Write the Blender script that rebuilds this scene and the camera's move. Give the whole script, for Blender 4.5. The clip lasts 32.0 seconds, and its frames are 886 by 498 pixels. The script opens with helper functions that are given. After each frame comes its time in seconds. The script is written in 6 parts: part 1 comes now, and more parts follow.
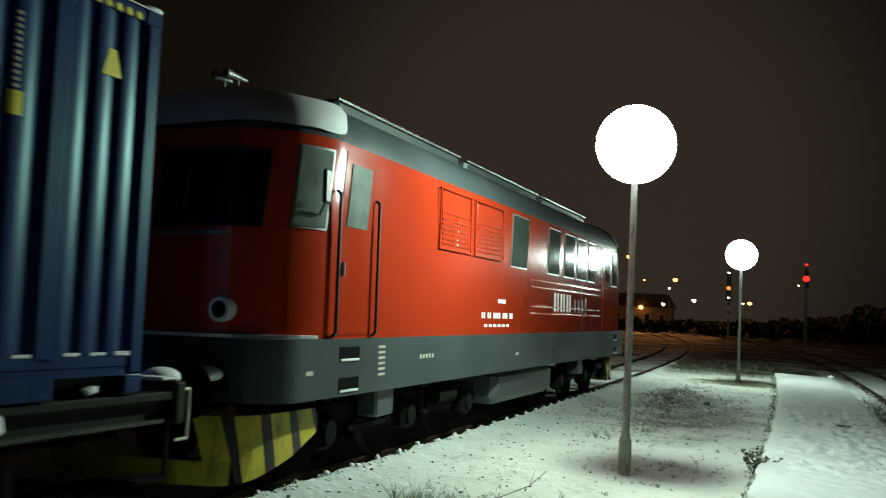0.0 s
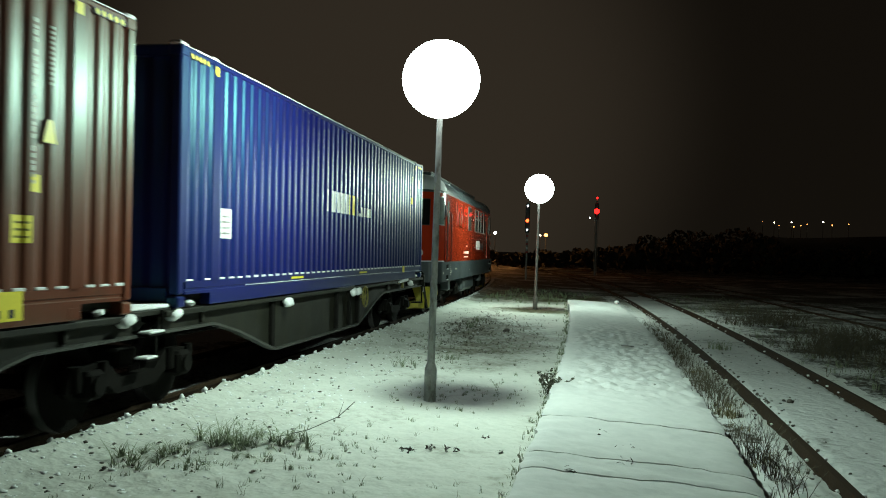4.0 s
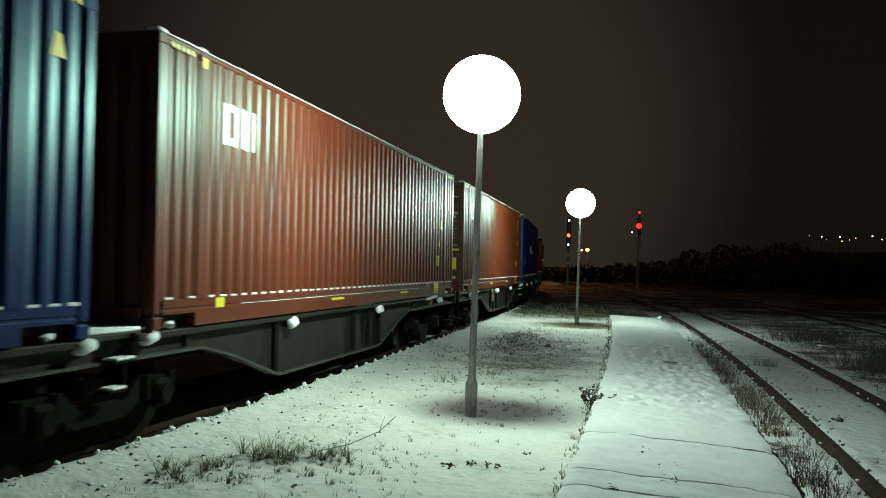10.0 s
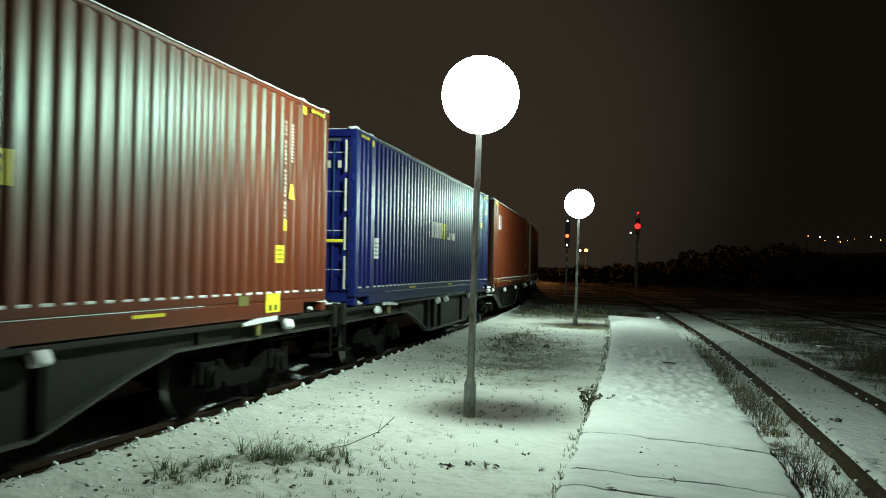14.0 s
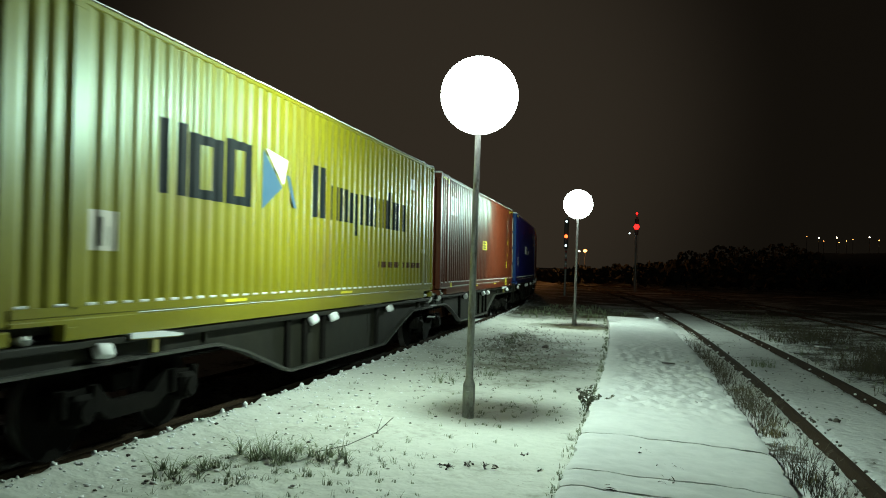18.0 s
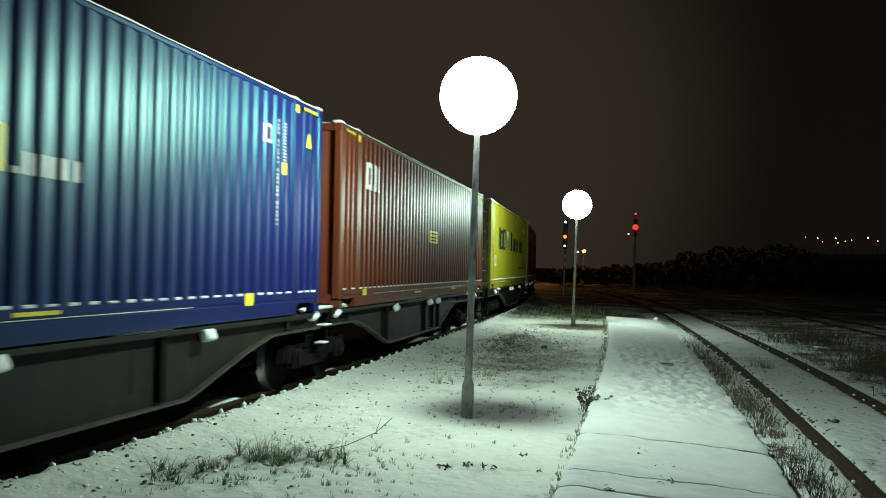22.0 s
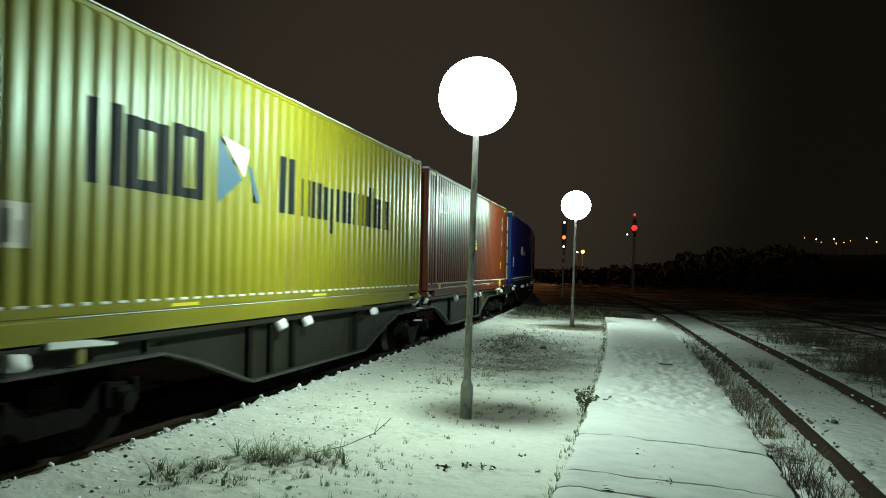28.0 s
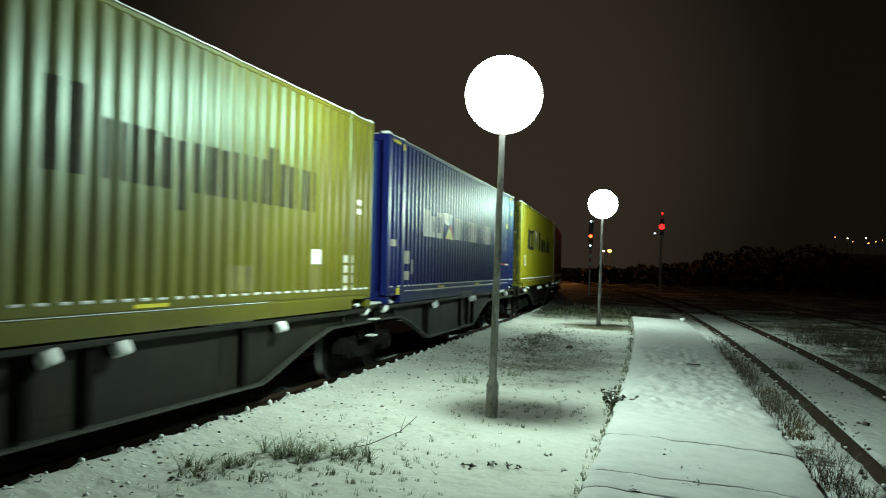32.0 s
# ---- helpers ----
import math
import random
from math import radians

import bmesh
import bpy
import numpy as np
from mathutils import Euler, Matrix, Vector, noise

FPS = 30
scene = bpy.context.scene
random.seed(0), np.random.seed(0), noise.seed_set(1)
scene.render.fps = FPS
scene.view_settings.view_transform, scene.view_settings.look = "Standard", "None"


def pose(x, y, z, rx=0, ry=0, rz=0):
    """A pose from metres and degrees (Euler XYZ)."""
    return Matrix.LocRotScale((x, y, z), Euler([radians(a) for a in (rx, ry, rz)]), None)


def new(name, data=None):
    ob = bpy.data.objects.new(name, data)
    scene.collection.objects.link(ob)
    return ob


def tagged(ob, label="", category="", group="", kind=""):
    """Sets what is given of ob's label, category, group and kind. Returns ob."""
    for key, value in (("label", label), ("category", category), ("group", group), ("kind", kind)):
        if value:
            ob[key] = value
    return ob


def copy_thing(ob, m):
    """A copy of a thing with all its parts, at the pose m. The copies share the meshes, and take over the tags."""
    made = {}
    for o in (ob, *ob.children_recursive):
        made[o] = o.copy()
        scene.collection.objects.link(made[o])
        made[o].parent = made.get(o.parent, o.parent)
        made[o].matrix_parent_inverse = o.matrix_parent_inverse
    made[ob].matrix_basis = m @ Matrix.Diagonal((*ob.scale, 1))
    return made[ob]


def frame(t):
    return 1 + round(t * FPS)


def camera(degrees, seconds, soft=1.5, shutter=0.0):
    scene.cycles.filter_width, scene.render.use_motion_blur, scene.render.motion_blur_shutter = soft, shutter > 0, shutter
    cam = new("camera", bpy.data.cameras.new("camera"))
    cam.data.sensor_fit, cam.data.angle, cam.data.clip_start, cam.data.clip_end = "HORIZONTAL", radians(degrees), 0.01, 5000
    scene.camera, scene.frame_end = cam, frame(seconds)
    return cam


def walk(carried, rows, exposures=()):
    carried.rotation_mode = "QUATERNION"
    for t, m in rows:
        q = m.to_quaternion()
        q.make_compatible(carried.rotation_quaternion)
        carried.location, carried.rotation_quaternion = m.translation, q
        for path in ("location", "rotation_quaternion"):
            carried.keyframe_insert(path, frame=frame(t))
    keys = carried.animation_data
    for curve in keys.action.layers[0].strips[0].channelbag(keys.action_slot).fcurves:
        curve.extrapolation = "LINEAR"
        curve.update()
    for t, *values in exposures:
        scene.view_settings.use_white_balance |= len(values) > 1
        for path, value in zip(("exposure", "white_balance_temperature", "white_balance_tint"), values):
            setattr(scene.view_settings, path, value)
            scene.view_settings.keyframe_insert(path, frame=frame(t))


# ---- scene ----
# Units: metres. The camera stands at the origin on a low platform between two curved tracks; y runs along the train's track.
LENS = 54.19
EYE = 1.869
cam = camera(LENS, 32.0, soft=1.0, shutter=0.45)
VIEW = [(0, 93.83, -2.87, 25.32), (0.5, 93.10, -2.45, 22.37), (1, 91.93, -2.24, 20.42), (1.5, 90.44, -2.31, 18.78), (2, 89.61, -2.15, 17.16),
        (2.5, 89.85, -2.12, 15.51), (3, 89.89, -2.14, 14.24), (3.5, 89.91, -2.08, 13.16), (4.5, 90.12, -2.1, 12.55), (5.5, 90.37, -2.15, 12.79), (6, 90.44, -2.13, 13.70),
        (6.5, 90.50, -2.05, 15.00), (7, 90.70, -2.07, 15.46), (7.5, 90.83, -2.05, 15.42), (8, 90.89, -2.05, 15.40), (9, 90.89, -2.05, 15.37),
        (13, 90.92, -2.05, 15.27), (17, 90.95, -2.07, 15.20), (21, 90.98, -2.09, 15.13), (25, 91.00, -2.11, 15.07), (28, 91.02, -2.13, 15.04),
        (30, 91.02, -2.15, 15.01), (31, 91.03, -2.16, 15.01), (31.5, 91.01, -2.17, 15.18), (32, 90.87, -2.28, 16.76)]
walk(cam, [(t, pose(0, 0, EYE, rx, ry, rz)) for t, rx, ry, rz in VIEW], exposures=((0, 0.0), (32, 0.0)))

# ---- light ----
LAMP_W = 1160.0
LAMP_COLOUR = (0.74, 1.0, 0.84)
LAMP_Z = 4.0
# platform lamps; the third number is how strongly each burns
LAMPS = [(-2.48, 10.6, 1.0), (-3.27, 28.95, 1.05)]

world = bpy.data.worlds.new("night_sky")
scene.world = world
world.use_nodes = True
wn, wl = world.node_tree.nodes, world.node_tree.links
wn.clear()
w_out, w_bg = wn.new("ShaderNodeOutputWorld"), wn.new("ShaderNodeBackground")
w_tc, w_sep, w_ramp = wn.new("ShaderNodeTexCoord"), wn.new("ShaderNodeSeparateXYZ"), wn.new("ShaderNodeValToRGB")
wl.new(w_tc.outputs["Generated"], w_sep.inputs[0])
wl.new(w_sep.outputs["Z"], w_ramp.inputs[0])
# town glow low over the horizon, fading into a brown winter overcast
w_ramp.color_ramp.elements[0].position, w_ramp.color_ramp.elements[0].color = 0.0, (0.0150, 0.0118, 0.0080, 1)
w_ramp.color_ramp.elements[1].position, w_ramp.color_ramp.elements[1].color = 0.6, (0.0125, 0.0098, 0.0068, 1)
wl.new(w_ramp.outputs[0], w_bg.inputs[0])
# lobe painted into the sky towards the town, where the line bends away; stands for the lamps' lit mist
w_dot, w_map = wn.new("ShaderNodeVectorMath"), wn.new("ShaderNodeMapRange")
w_dot.operation = "DOT_PRODUCT"
w_dot.inputs[1].default_value = (-0.285, 0.947, 0.15)
wl.new(w_tc.outputs["Generated"], w_dot.inputs[0])
wl.new(w_dot.outputs["Value"], w_map.inputs["Value"])
w_map.interpolation_type = "SMOOTHERSTEP"
w_map.inputs["From Min"].default_value, w_map.inputs["From Max"].default_value = 0.915, 1.0
w_map.inputs["To Min"].default_value, w_map.inputs["To Max"].default_value = 0.42, 1.95
wl.new(w_map.outputs[0], w_bg.inputs[1])
wl.new(w_bg.outputs[0], w_out.inputs[0])


# ---- materials ----
def mat(name, colour, rough=0.6, metal=0.0, spec=0.5, var=0.25, scale=3.0, fine=40.0, bump=0.15, dirt=None, dirt_amount=0.0, coat=0.0, rough_var=0.15, bump_dist=0.01, sheen=None):
    """A painted or natural surface: a base colour varied at two scales, stains of a second colour, uneven gloss and a fine relief."""
    m = bpy.data.materials.new(name)
    m.use_nodes = True
    n, l = m.node_tree.nodes, m.node_tree.links
    b = n["Principled BSDF"]
    tc = n.new("ShaderNodeTexCoord")
    big, small = n.new("ShaderNodeTexNoise"), n.new("ShaderNodeTexNoise")
    big.inputs["Scale"].default_value, big.inputs["Detail"].default_value = scale, 6
    small.inputs["Scale"].default_value, small.inputs["Detail"].default_value = fine, 4
    for t in (big, small):
        l.new(tc.outputs["Object"], t.inputs["Vector"])
    mixn = n.new("ShaderNodeMath")
    mixn.operation = "MULTIPLY_ADD"
    l.new(small.outputs[0], mixn.inputs[0])
    mixn.inputs[1].default_value = 0.4
    l.new(big.outputs[0], mixn.inputs[2])
    ramp = n.new("ShaderNodeValToRGB")
    ramp.color_ramp.elements[0].position, ramp.color_ramp.elements[1].position = 0.45, 0.95
    ramp.color_ramp.elements[0].color = (*[c * (1 - var) for c in colour], 1)
    ramp.color_ramp.elements[1].color = (*[min(1, c * (1 + var)) for c in colour], 1)
    l.new(mixn.outputs[0], ramp.inputs[0])
    last = ramp.outputs[0]
    if dirt:
        st, sr, mx = n.new("ShaderNodeTexNoise"), n.new("ShaderNodeValToRGB"), n.new("ShaderNodeMix")
        mp = n.new("ShaderNodeMapping")
        mp.inputs["Scale"].default_value = (1, 1, 0.35)
        l.new(tc.outputs["Object"], mp.inputs[0])
        l.new(mp.outputs[0], st.inputs["Vector"])
        st.inputs["Scale"].default_value, st.inputs["Detail"].default_value, st.inputs["Roughness"].default_value = scale * 1.7, 8, 0.65
        sr.color_ramp.elements[0].position, sr.color_ramp.elements[1].position = 0.62 - 0.25 * dirt_amount, 0.80 - 0.2 * dirt_amount
        l.new(st.outputs[0], sr.inputs[0])
        mx.data_type = "RGBA"
        l.new(sr.outputs[0], mx.inputs["Factor"])
        l.new(last, mx.inputs["A"])
        mx.inputs["B"].default_value = (*dirt, 1)
        last = mx.outputs["Result"]
    l.new(last, b.inputs["Base Color"])
    rr = n.new("ShaderNodeMapRange")
    rr.inputs["To Min"].default_value, rr.inputs["To Max"].default_value = max(0.03, rough - rough_var), min(1, rough + rough_var)
    l.new(big.outputs[0], rr.inputs["Value"])
    l.new(rr.outputs[0], b.inputs["Roughness"])
    b.inputs["Metallic"].default_value = metal
    b.inputs["Specular IOR Level"].default_value = spec
    b.inputs["Coat Weight"].default_value = coat
    if sheen:
        b.inputs["Specular Tint"].default_value = (*sheen, 1)
    if bump:
        bp = n.new("ShaderNodeBump")
        bp.inputs["Strength"].default_value, bp.inputs["Distance"].default_value = bump, bump_dist
        l.new(small.outputs[0], bp.inputs["Height"])
        l.new(bp.outputs[0], b.inputs["Normal"])
    return m


def glow(name, colour, strength):
    m = bpy.data.materials.new(name)
    m.use_nodes = True
    b = m.node_tree.nodes["Principled BSDF"]
    b.inputs["Base Color"].default_value = (*[min(0.8, c) for c in colour], 1)
    b.inputs["Emission Color"].default_value = (*colour, 1)
    b.inputs["Emission Strength"].default_value = strength
    b.inputs["Roughness"].default_value = 0.3
    return m


def snowy(name, bare=(0.045, 0.042, 0.028), lo=0.60, hi=0.74, patch=0.55, speck=9.0, dot=0.66, tint=1.0, warm=1.0, relief=0.8, bald_and_shaded=()):
    """Thin old snow: white with a faint grain, worn through to soil and dead grass in patches and specks.
    Further places (x, y, half width, half length, turn, amount) show more of the bare colour: dead grass, and at one
    lamp foot also shade."""
    m = bpy.data.materials.new(name)
    m.use_nodes = True
    n, l = m.node_tree.nodes, m.node_tree.links
    b = n["Principled BSDF"]
    tc = n.new("ShaderNodeTexCoord")

    def nz(scale, detail, rough=0.6):
        t = n.new("ShaderNodeTexNoise")
        t.inputs["Scale"].default_value, t.inputs["Detail"].default_value, t.inputs["Roughness"].default_value = scale, detail, rough
        l.new(tc.outputs["Object"], t.inputs["Vector"])
        return t.outputs[0]

    big, mid, sm = nz(patch, 5), nz(speck, 5, 0.7), nz(60, 3)
    add = n.new("ShaderNodeMath")
    add.operation = "MULTIPLY_ADD"
    l.new(mid, add.inputs[0])
    add.inputs[1].default_value = 0.75
    l.new(big, add.inputs[2])
    # small pits and crumbs of dirt
    dots = nz(26, 3, 0.5)
    dm = n.new("ShaderNodeMapRange")
    dm.inputs["From Min"].default_value, dm.inputs["From Max"].default_value = dot, dot + 0.06
    dm.inputs["To Max"].default_value = 0.75
    l.new(dots, dm.inputs["Value"])
    mask = n.new("ShaderNodeMapRange")
    mask.inputs["From Min"].default_value, mask.inputs["From Max"].default_value = lo + 0.37, hi + 0.37
    total = add.outputs[0]
    for x, y, rx, ry, turn, amount in bald_and_shaded:
        mp = n.new("ShaderNodeMapping")
        mp.vector_type = "TEXTURE"
        mp.inputs["Location"].default_value, mp.inputs["Rotation"].default_value, mp.inputs["Scale"].default_value = (x, y, 0), (0, 0, radians(turn)), (rx, ry, 50)
        l.new(tc.outputs["Object"], mp.inputs["Vector"])
        ln = n.new("ShaderNodeVectorMath")
        ln.operation = "LENGTH"
        l.new(mp.outputs[0], ln.inputs[0])
        fall = n.new("ShaderNodeMapRange")
        fall.interpolation_type = "SMOOTHSTEP"
        fall.inputs["From Min"].default_value, fall.inputs["From Max"].default_value = 0.25, 1.0
        fall.inputs["To Min"].default_value, fall.inputs["To Max"].default_value = amount, 0.0
        l.new(ln.outputs["Value"], fall.inputs["Value"])
        plus = n.new("ShaderNodeMath")
        l.new(total, plus.inputs[0])
        l.new(fall.outputs[0], plus.inputs[1])
        total = plus.outputs[0]
    l.new(total, mask.inputs["Value"])
    snow = n.new("ShaderNodeValToRGB")
    snow.color_ramp.elements[0].position, snow.color_ramp.elements[0].color = 0.3, (0.54 * tint, 0.56 * tint, 0.55 * tint * warm, 1)
    snow.color_ramp.elements[1].position, snow.color_ramp.elements[1].color = 0.7, (0.65 * tint, 0.66 * tint, 0.645 * tint * warm, 1)
    l.new(mid, snow.inputs[0])
    mx = n.new("ShaderNodeMix")
    mx.data_type = "RGBA"
    both = n.new("ShaderNodeMath")
    both.operation = "MAXIMUM"
    l.new(mask.outputs[0], both.inputs[0])
    l.new(dm.outputs[0], both.inputs[1])
    l.new(both.outputs[0], mx.inputs["Factor"])
    l.new(snow.outputs[0], mx.inputs["A"])
    mx.inputs["B"].default_value = (*bare, 1)
    l.new(mx.outputs["Result"], b.inputs["Base Color"])
    b.inputs["Roughness"].default_value = 0.75
    b.inputs["Specular IOR Level"].default_value = 0.25
    hsum = n.new("ShaderNodeMath")
    hsum.operation = "MULTIPLY_ADD"
    l.new(sm, hsum.inputs[0])
    hsum.inputs[1].default_value = 0.05
    l.new(nz(speck * 0.9, 2, 0.45), hsum.inputs[2])
    bp = n.new("ShaderNodeBump")
    bp.inputs["Strength"].default_value, bp.inputs["Distance"].default_value = relief, 0.06
    l.new(hsum.outputs[0], bp.inputs["Height"])
    l.new(bp.outputs[0], b.inputs["Normal"])
    return m


M_GROUND = snowy("patchy_snow", warm=0.98, tint=0.94, relief=0.6)
M_DITCH = snowy("weedy_ditch", bare=(0.05, 0.042, 0.025), lo=0.56, hi=0.70, dot=0.70)
M_SCRUB = snowy("scrubby_verge", bare=(0.040, 0.036, 0.024), lo=0.40, hi=0.58)
M_BETWEEN = snowy("thin_grey_snow", bare=(0.06, 0.055, 0.04), lo=0.58, hi=0.80, dot=0.70, tint=0.74)
# third place: bald soil with the shade at the second lamp's foot painted in
M_STRIP = snowy("thin_grassy_snow", bare=(0.070, 0.062, 0.030), lo=0.54, hi=0.98, patch=0.7, dot=0.70, tint=0.84, warm=0.93, relief=0.5,
                bald_and_shaded=((-2.9, 18.8, 1.8, 6.2, 4, 0.42), (-4.0, 22.0, 1.2, 4.4, 6, 0.24), (-3.2, 28.4, 2.2, 1.8, 0, 0.50), (-4.2, 38.0, 6.0, 8.0, 0, 0.45)))
M_BED = snowy("snowy_track_bed", bare=(0.030, 0.027, 0.020), lo=0.50, hi=0.66, dot=0.60)
M_FIELD = snowy("frozen_field", lo=0.30, hi=0.52, patch=0.25)
M_PLAT = snowy("platform_snow", lo=0.72, hi=0.95, speck=4.0, dot=0.76, relief=0.5, tint=0.94)
M_SNOW = mat("snow", (0.68, 0.70, 0.70), 0.75, var=0.06, scale=6, fine=60, bump=0.4)
M_CONCRETE = mat("old_concrete", (0.20, 0.19, 0.17), 0.9, var=0.3, scale=4, bump=0.5, dirt=(0.06, 0.055, 0.045), dirt_amount=0.6)
M_RAIL = mat("rusty_rail", (0.026, 0.016, 0.009), 0.9, metal=0.0, spec=0.08, var=0.3, scale=8, bump=0.3, dirt=(0.03, 0.02, 0.013), dirt_amount=0.5)
M_RAILTOP = mat("worn_rail_head", (0.028, 0.018, 0.011), 0.85, metal=0.0, spec=0.1, var=0.2, scale=5)
M_STONE = mat("ballast", (0.07, 0.062, 0.05), 0.9, var=0.4, scale=6, bump=0.6)
M_POLE = mat("galvanised_steel", (0.32, 0.33, 0.31), 0.6, metal=0.2, var=0.25, scale=7, dirt=(0.11, 0.09, 0.07), dirt_amount=0.5)
M_LAMP = glow("lamp_globe_glare", (0.88, 1.0, 0.95), 9.0)
M_RECESS_SHADE = mat("recess_shade_black", (0.006, 0.006, 0.006), 0.95, spec=0.03, var=0.2, scale=5, bump=0)
M_DARK = mat("dark_housing", (0.03, 0.03, 0.03), 0.6)
M_BLUE = mat("blue_container_paint", (0.0076, 0.0074, 0.084), 0.40, spec=0.38, sheen=(0.25, 1.0, 0.95), var=0.14, scale=0.8, fine=25, bump=0.03, rough_var=0.05, dirt=(0.012, 0.015, 0.08), dirt_amount=0.15)
M_BROWN = mat("oxide_red_container_paint", (0.112, 0.0215, 0.0074), 0.40, spec=0.38, sheen=(0.50, 1.0, 0.85), var=0.16, scale=0.8, fine=25, bump=0.03, rough_var=0.05, dirt=(0.07, 0.022, 0.013), dirt_amount=0.3)
M_YELLOW = mat("yellow_container_paint", (0.205, 0.183, 0.008), 0.40, spec=0.38, sheen=(0.50, 1.0, 0.85), var=0.14, scale=0.8, fine=25, bump=0.03, rough_var=0.05, dirt=(0.20, 0.15, 0.02), dirt_amount=0.3)
M_DIRTYYELLOW = mat("weathered_yellow_container_paint", (0.115, 0.105, 0.010), 0.40, spec=0.38, sheen=(0.50, 1.0, 0.85), var=0.2, scale=0.9, fine=25, bump=0.03, rough_var=0.05, dirt=(0.11, 0.085, 0.022), dirt_amount=0.5)
M_WHITE = mat("white_lettering", (0.78, 0.78, 0.76), 0.5, var=0.08, scale=3)
M_INK = mat("dark_blue_lettering", (0.008, 0.013, 0.015), 0.7, spec=0.12, var=0.2, scale=3)
M_FADED = mat("faded_dark_lettering", (0.045, 0.045, 0.022), 0.7, spec=0.15, var=0.4, scale=5)
M_SLOGAN = mat("dark_red_print", (0.055, 0.022, 0.014), 0.7, spec=0.15, var=0.3, scale=5)
M_MARK = mat("yellow_marking", (0.72, 0.62, 0.03), 0.5, var=0.1, scale=5)
M_PLOUGH = mat("dirty_yellow_plough", (0.46, 0.39, 0.03), 0.55, var=0.25, scale=4, dirt=(0.10, 0.08, 0.03), dirt_amount=0.4)
M_BLACK = mat("black_marking", (0.012, 0.012, 0.012), 0.5, var=0.2, scale=5)
M_TRI = mat("blue_emblem", (0.02, 0.085, 0.15), 0.5, var=0.1, scale=5)
M_RED_EMBLEM = mat("red_emblem", (0.5, 0.03, 0.02), 0.5, var=0.1, scale=5)
M_WAGON = mat("grimy_wagon_paint", (0.0085, 0.0085, 0.005), 0.65, spec=0.2, var=0.3, scale=1.6, fine=30, dirt=(0.017, 0.016, 0.009), dirt_amount=0.6, bump=0.2)
# paler than the sill: wear and the flange's highlight in one colour
M_FLANGE = mat("worn_lit_flange_edge", (0.032, 0.033, 0.027), 0.5, var=0.3, scale=3, dirt=(0.03, 0.03, 0.025), dirt_amount=0.4)
M_CREAM = mat("cream_paint", (0.45, 0.43, 0.36), 0.5, var=0.15, scale=4)
# near black: the shade under the train is put into this steel
M_BOGIE = mat("shade_dark_steel", (0.0065, 0.006, 0.005), 0.9, spec=0.05, var=0.4, scale=5, bump=0.4)
M_TREAD = mat("polished_wheel_tread", (0.35, 0.34, 0.33), 0.35, metal=0.9, var=0.1, scale=9)
M_LOCO = mat("red_locomotive_paint", (0.36, 0.030, 0.009), 0.16, var=0.07, scale=0.7, fine=8, bump=0.008, coat=0.5, rough_var=0.06)
M_LOCOGREY = mat("grey_locomotive_paint", (0.045, 0.056, 0.060), 0.35, var=0.15, scale=1.0, dirt=(0.05, 0.05, 0.045), dirt_amount=0.4, bump=0.1)
# pale base colour holds the bright reflection of the cab panes
M_CABGLASS = mat("pale_reflecting_cab_window", (0.17, 0.20, 0.18), 0.12, var=0.35, scale=3, bump=0.0, rough_var=0.05)
M_GLASS = mat("dark_cab_glass", (0.008, 0.010, 0.009), 0.14, spec=0.2, var=0.2, scale=2, bump=0.0, rough_var=0.03)
M_FROST = mat("frosted_window", (0.045, 0.06, 0.052), 0.08, var=0.2, scale=2, bump=0.0, rough_var=0.05)
M_CHROME = mat("aluminium_trim", (0.30, 0.31, 0.30), 0.35, metal=0.8, var=0.1, scale=5)
M_GRASS = mat("dead_grass", (0.15, 0.18, 0.105), 0.9, var=0.4, scale=4, bump=0)
M_WEED = mat("frozen_weed", (0.062, 0.053, 0.030), 0.85, var=0.4, scale=6, bump=0)
M_STRAW = mat("yellowed_straw", (0.15, 0.125, 0.05), 0.9, var=0.35, scale=6, bump=0)
M_LEAF = mat("frosted_leaf", (0.06, 0.065, 0.035), 0.8, var=0.4, scale=6, bump=0)
M_SOIL = mat("frozen_soil", (0.035, 0.030, 0.022), 0.95, var=0.3, scale=8, bump=0.3)
M_OLIVE = mat("grimy_yellow_door_paint", (0.16, 0.14, 0.025), 0.6, var=0.3, scale=1.2, dirt=(0.06, 0.05, 0.02), dirt_amount=0.6)
M_WOOD = mat("far_wood", (0.022, 0.022, 0.014), 0.95, var=0.4, scale=1.0, bump=0)
M_BARK = mat("dark_bark", (0.03, 0.025, 0.02), 0.95, var=0.3, scale=6)
M_SODIUM = glow("sodium_lamp", (1.0, 0.36, 0.08), 8.0)
M_REDLIGHT = glow("red_signal_lens", (1.0, 0.010, 0.008), 6.0)
M_ORANGELIGHT = glow("amber_signal_lens", (1.0, 0.09, 0.02), 6.0)
M_WHITELIGHT = glow("white_signal_lens", (0.75, 0.95, 1.0), 4.0)
M_FARWHITE = glow("far_white_lamp", (1.0, 0.85, 0.6), 16.0)
M_PLASTER = mat("dirty_plaster", (0.28, 0.22, 0.17), 0.9, var=0.2, scale=2, bump=0.2)
M_ROOFTILE = mat("dark_roof", (0.06, 0.045, 0.04), 0.9, var=0.2, scale=2, bump=0.2)
M_MASTRED = mat("mast_red_paint", (0.35, 0.04, 0.03), 0.6)


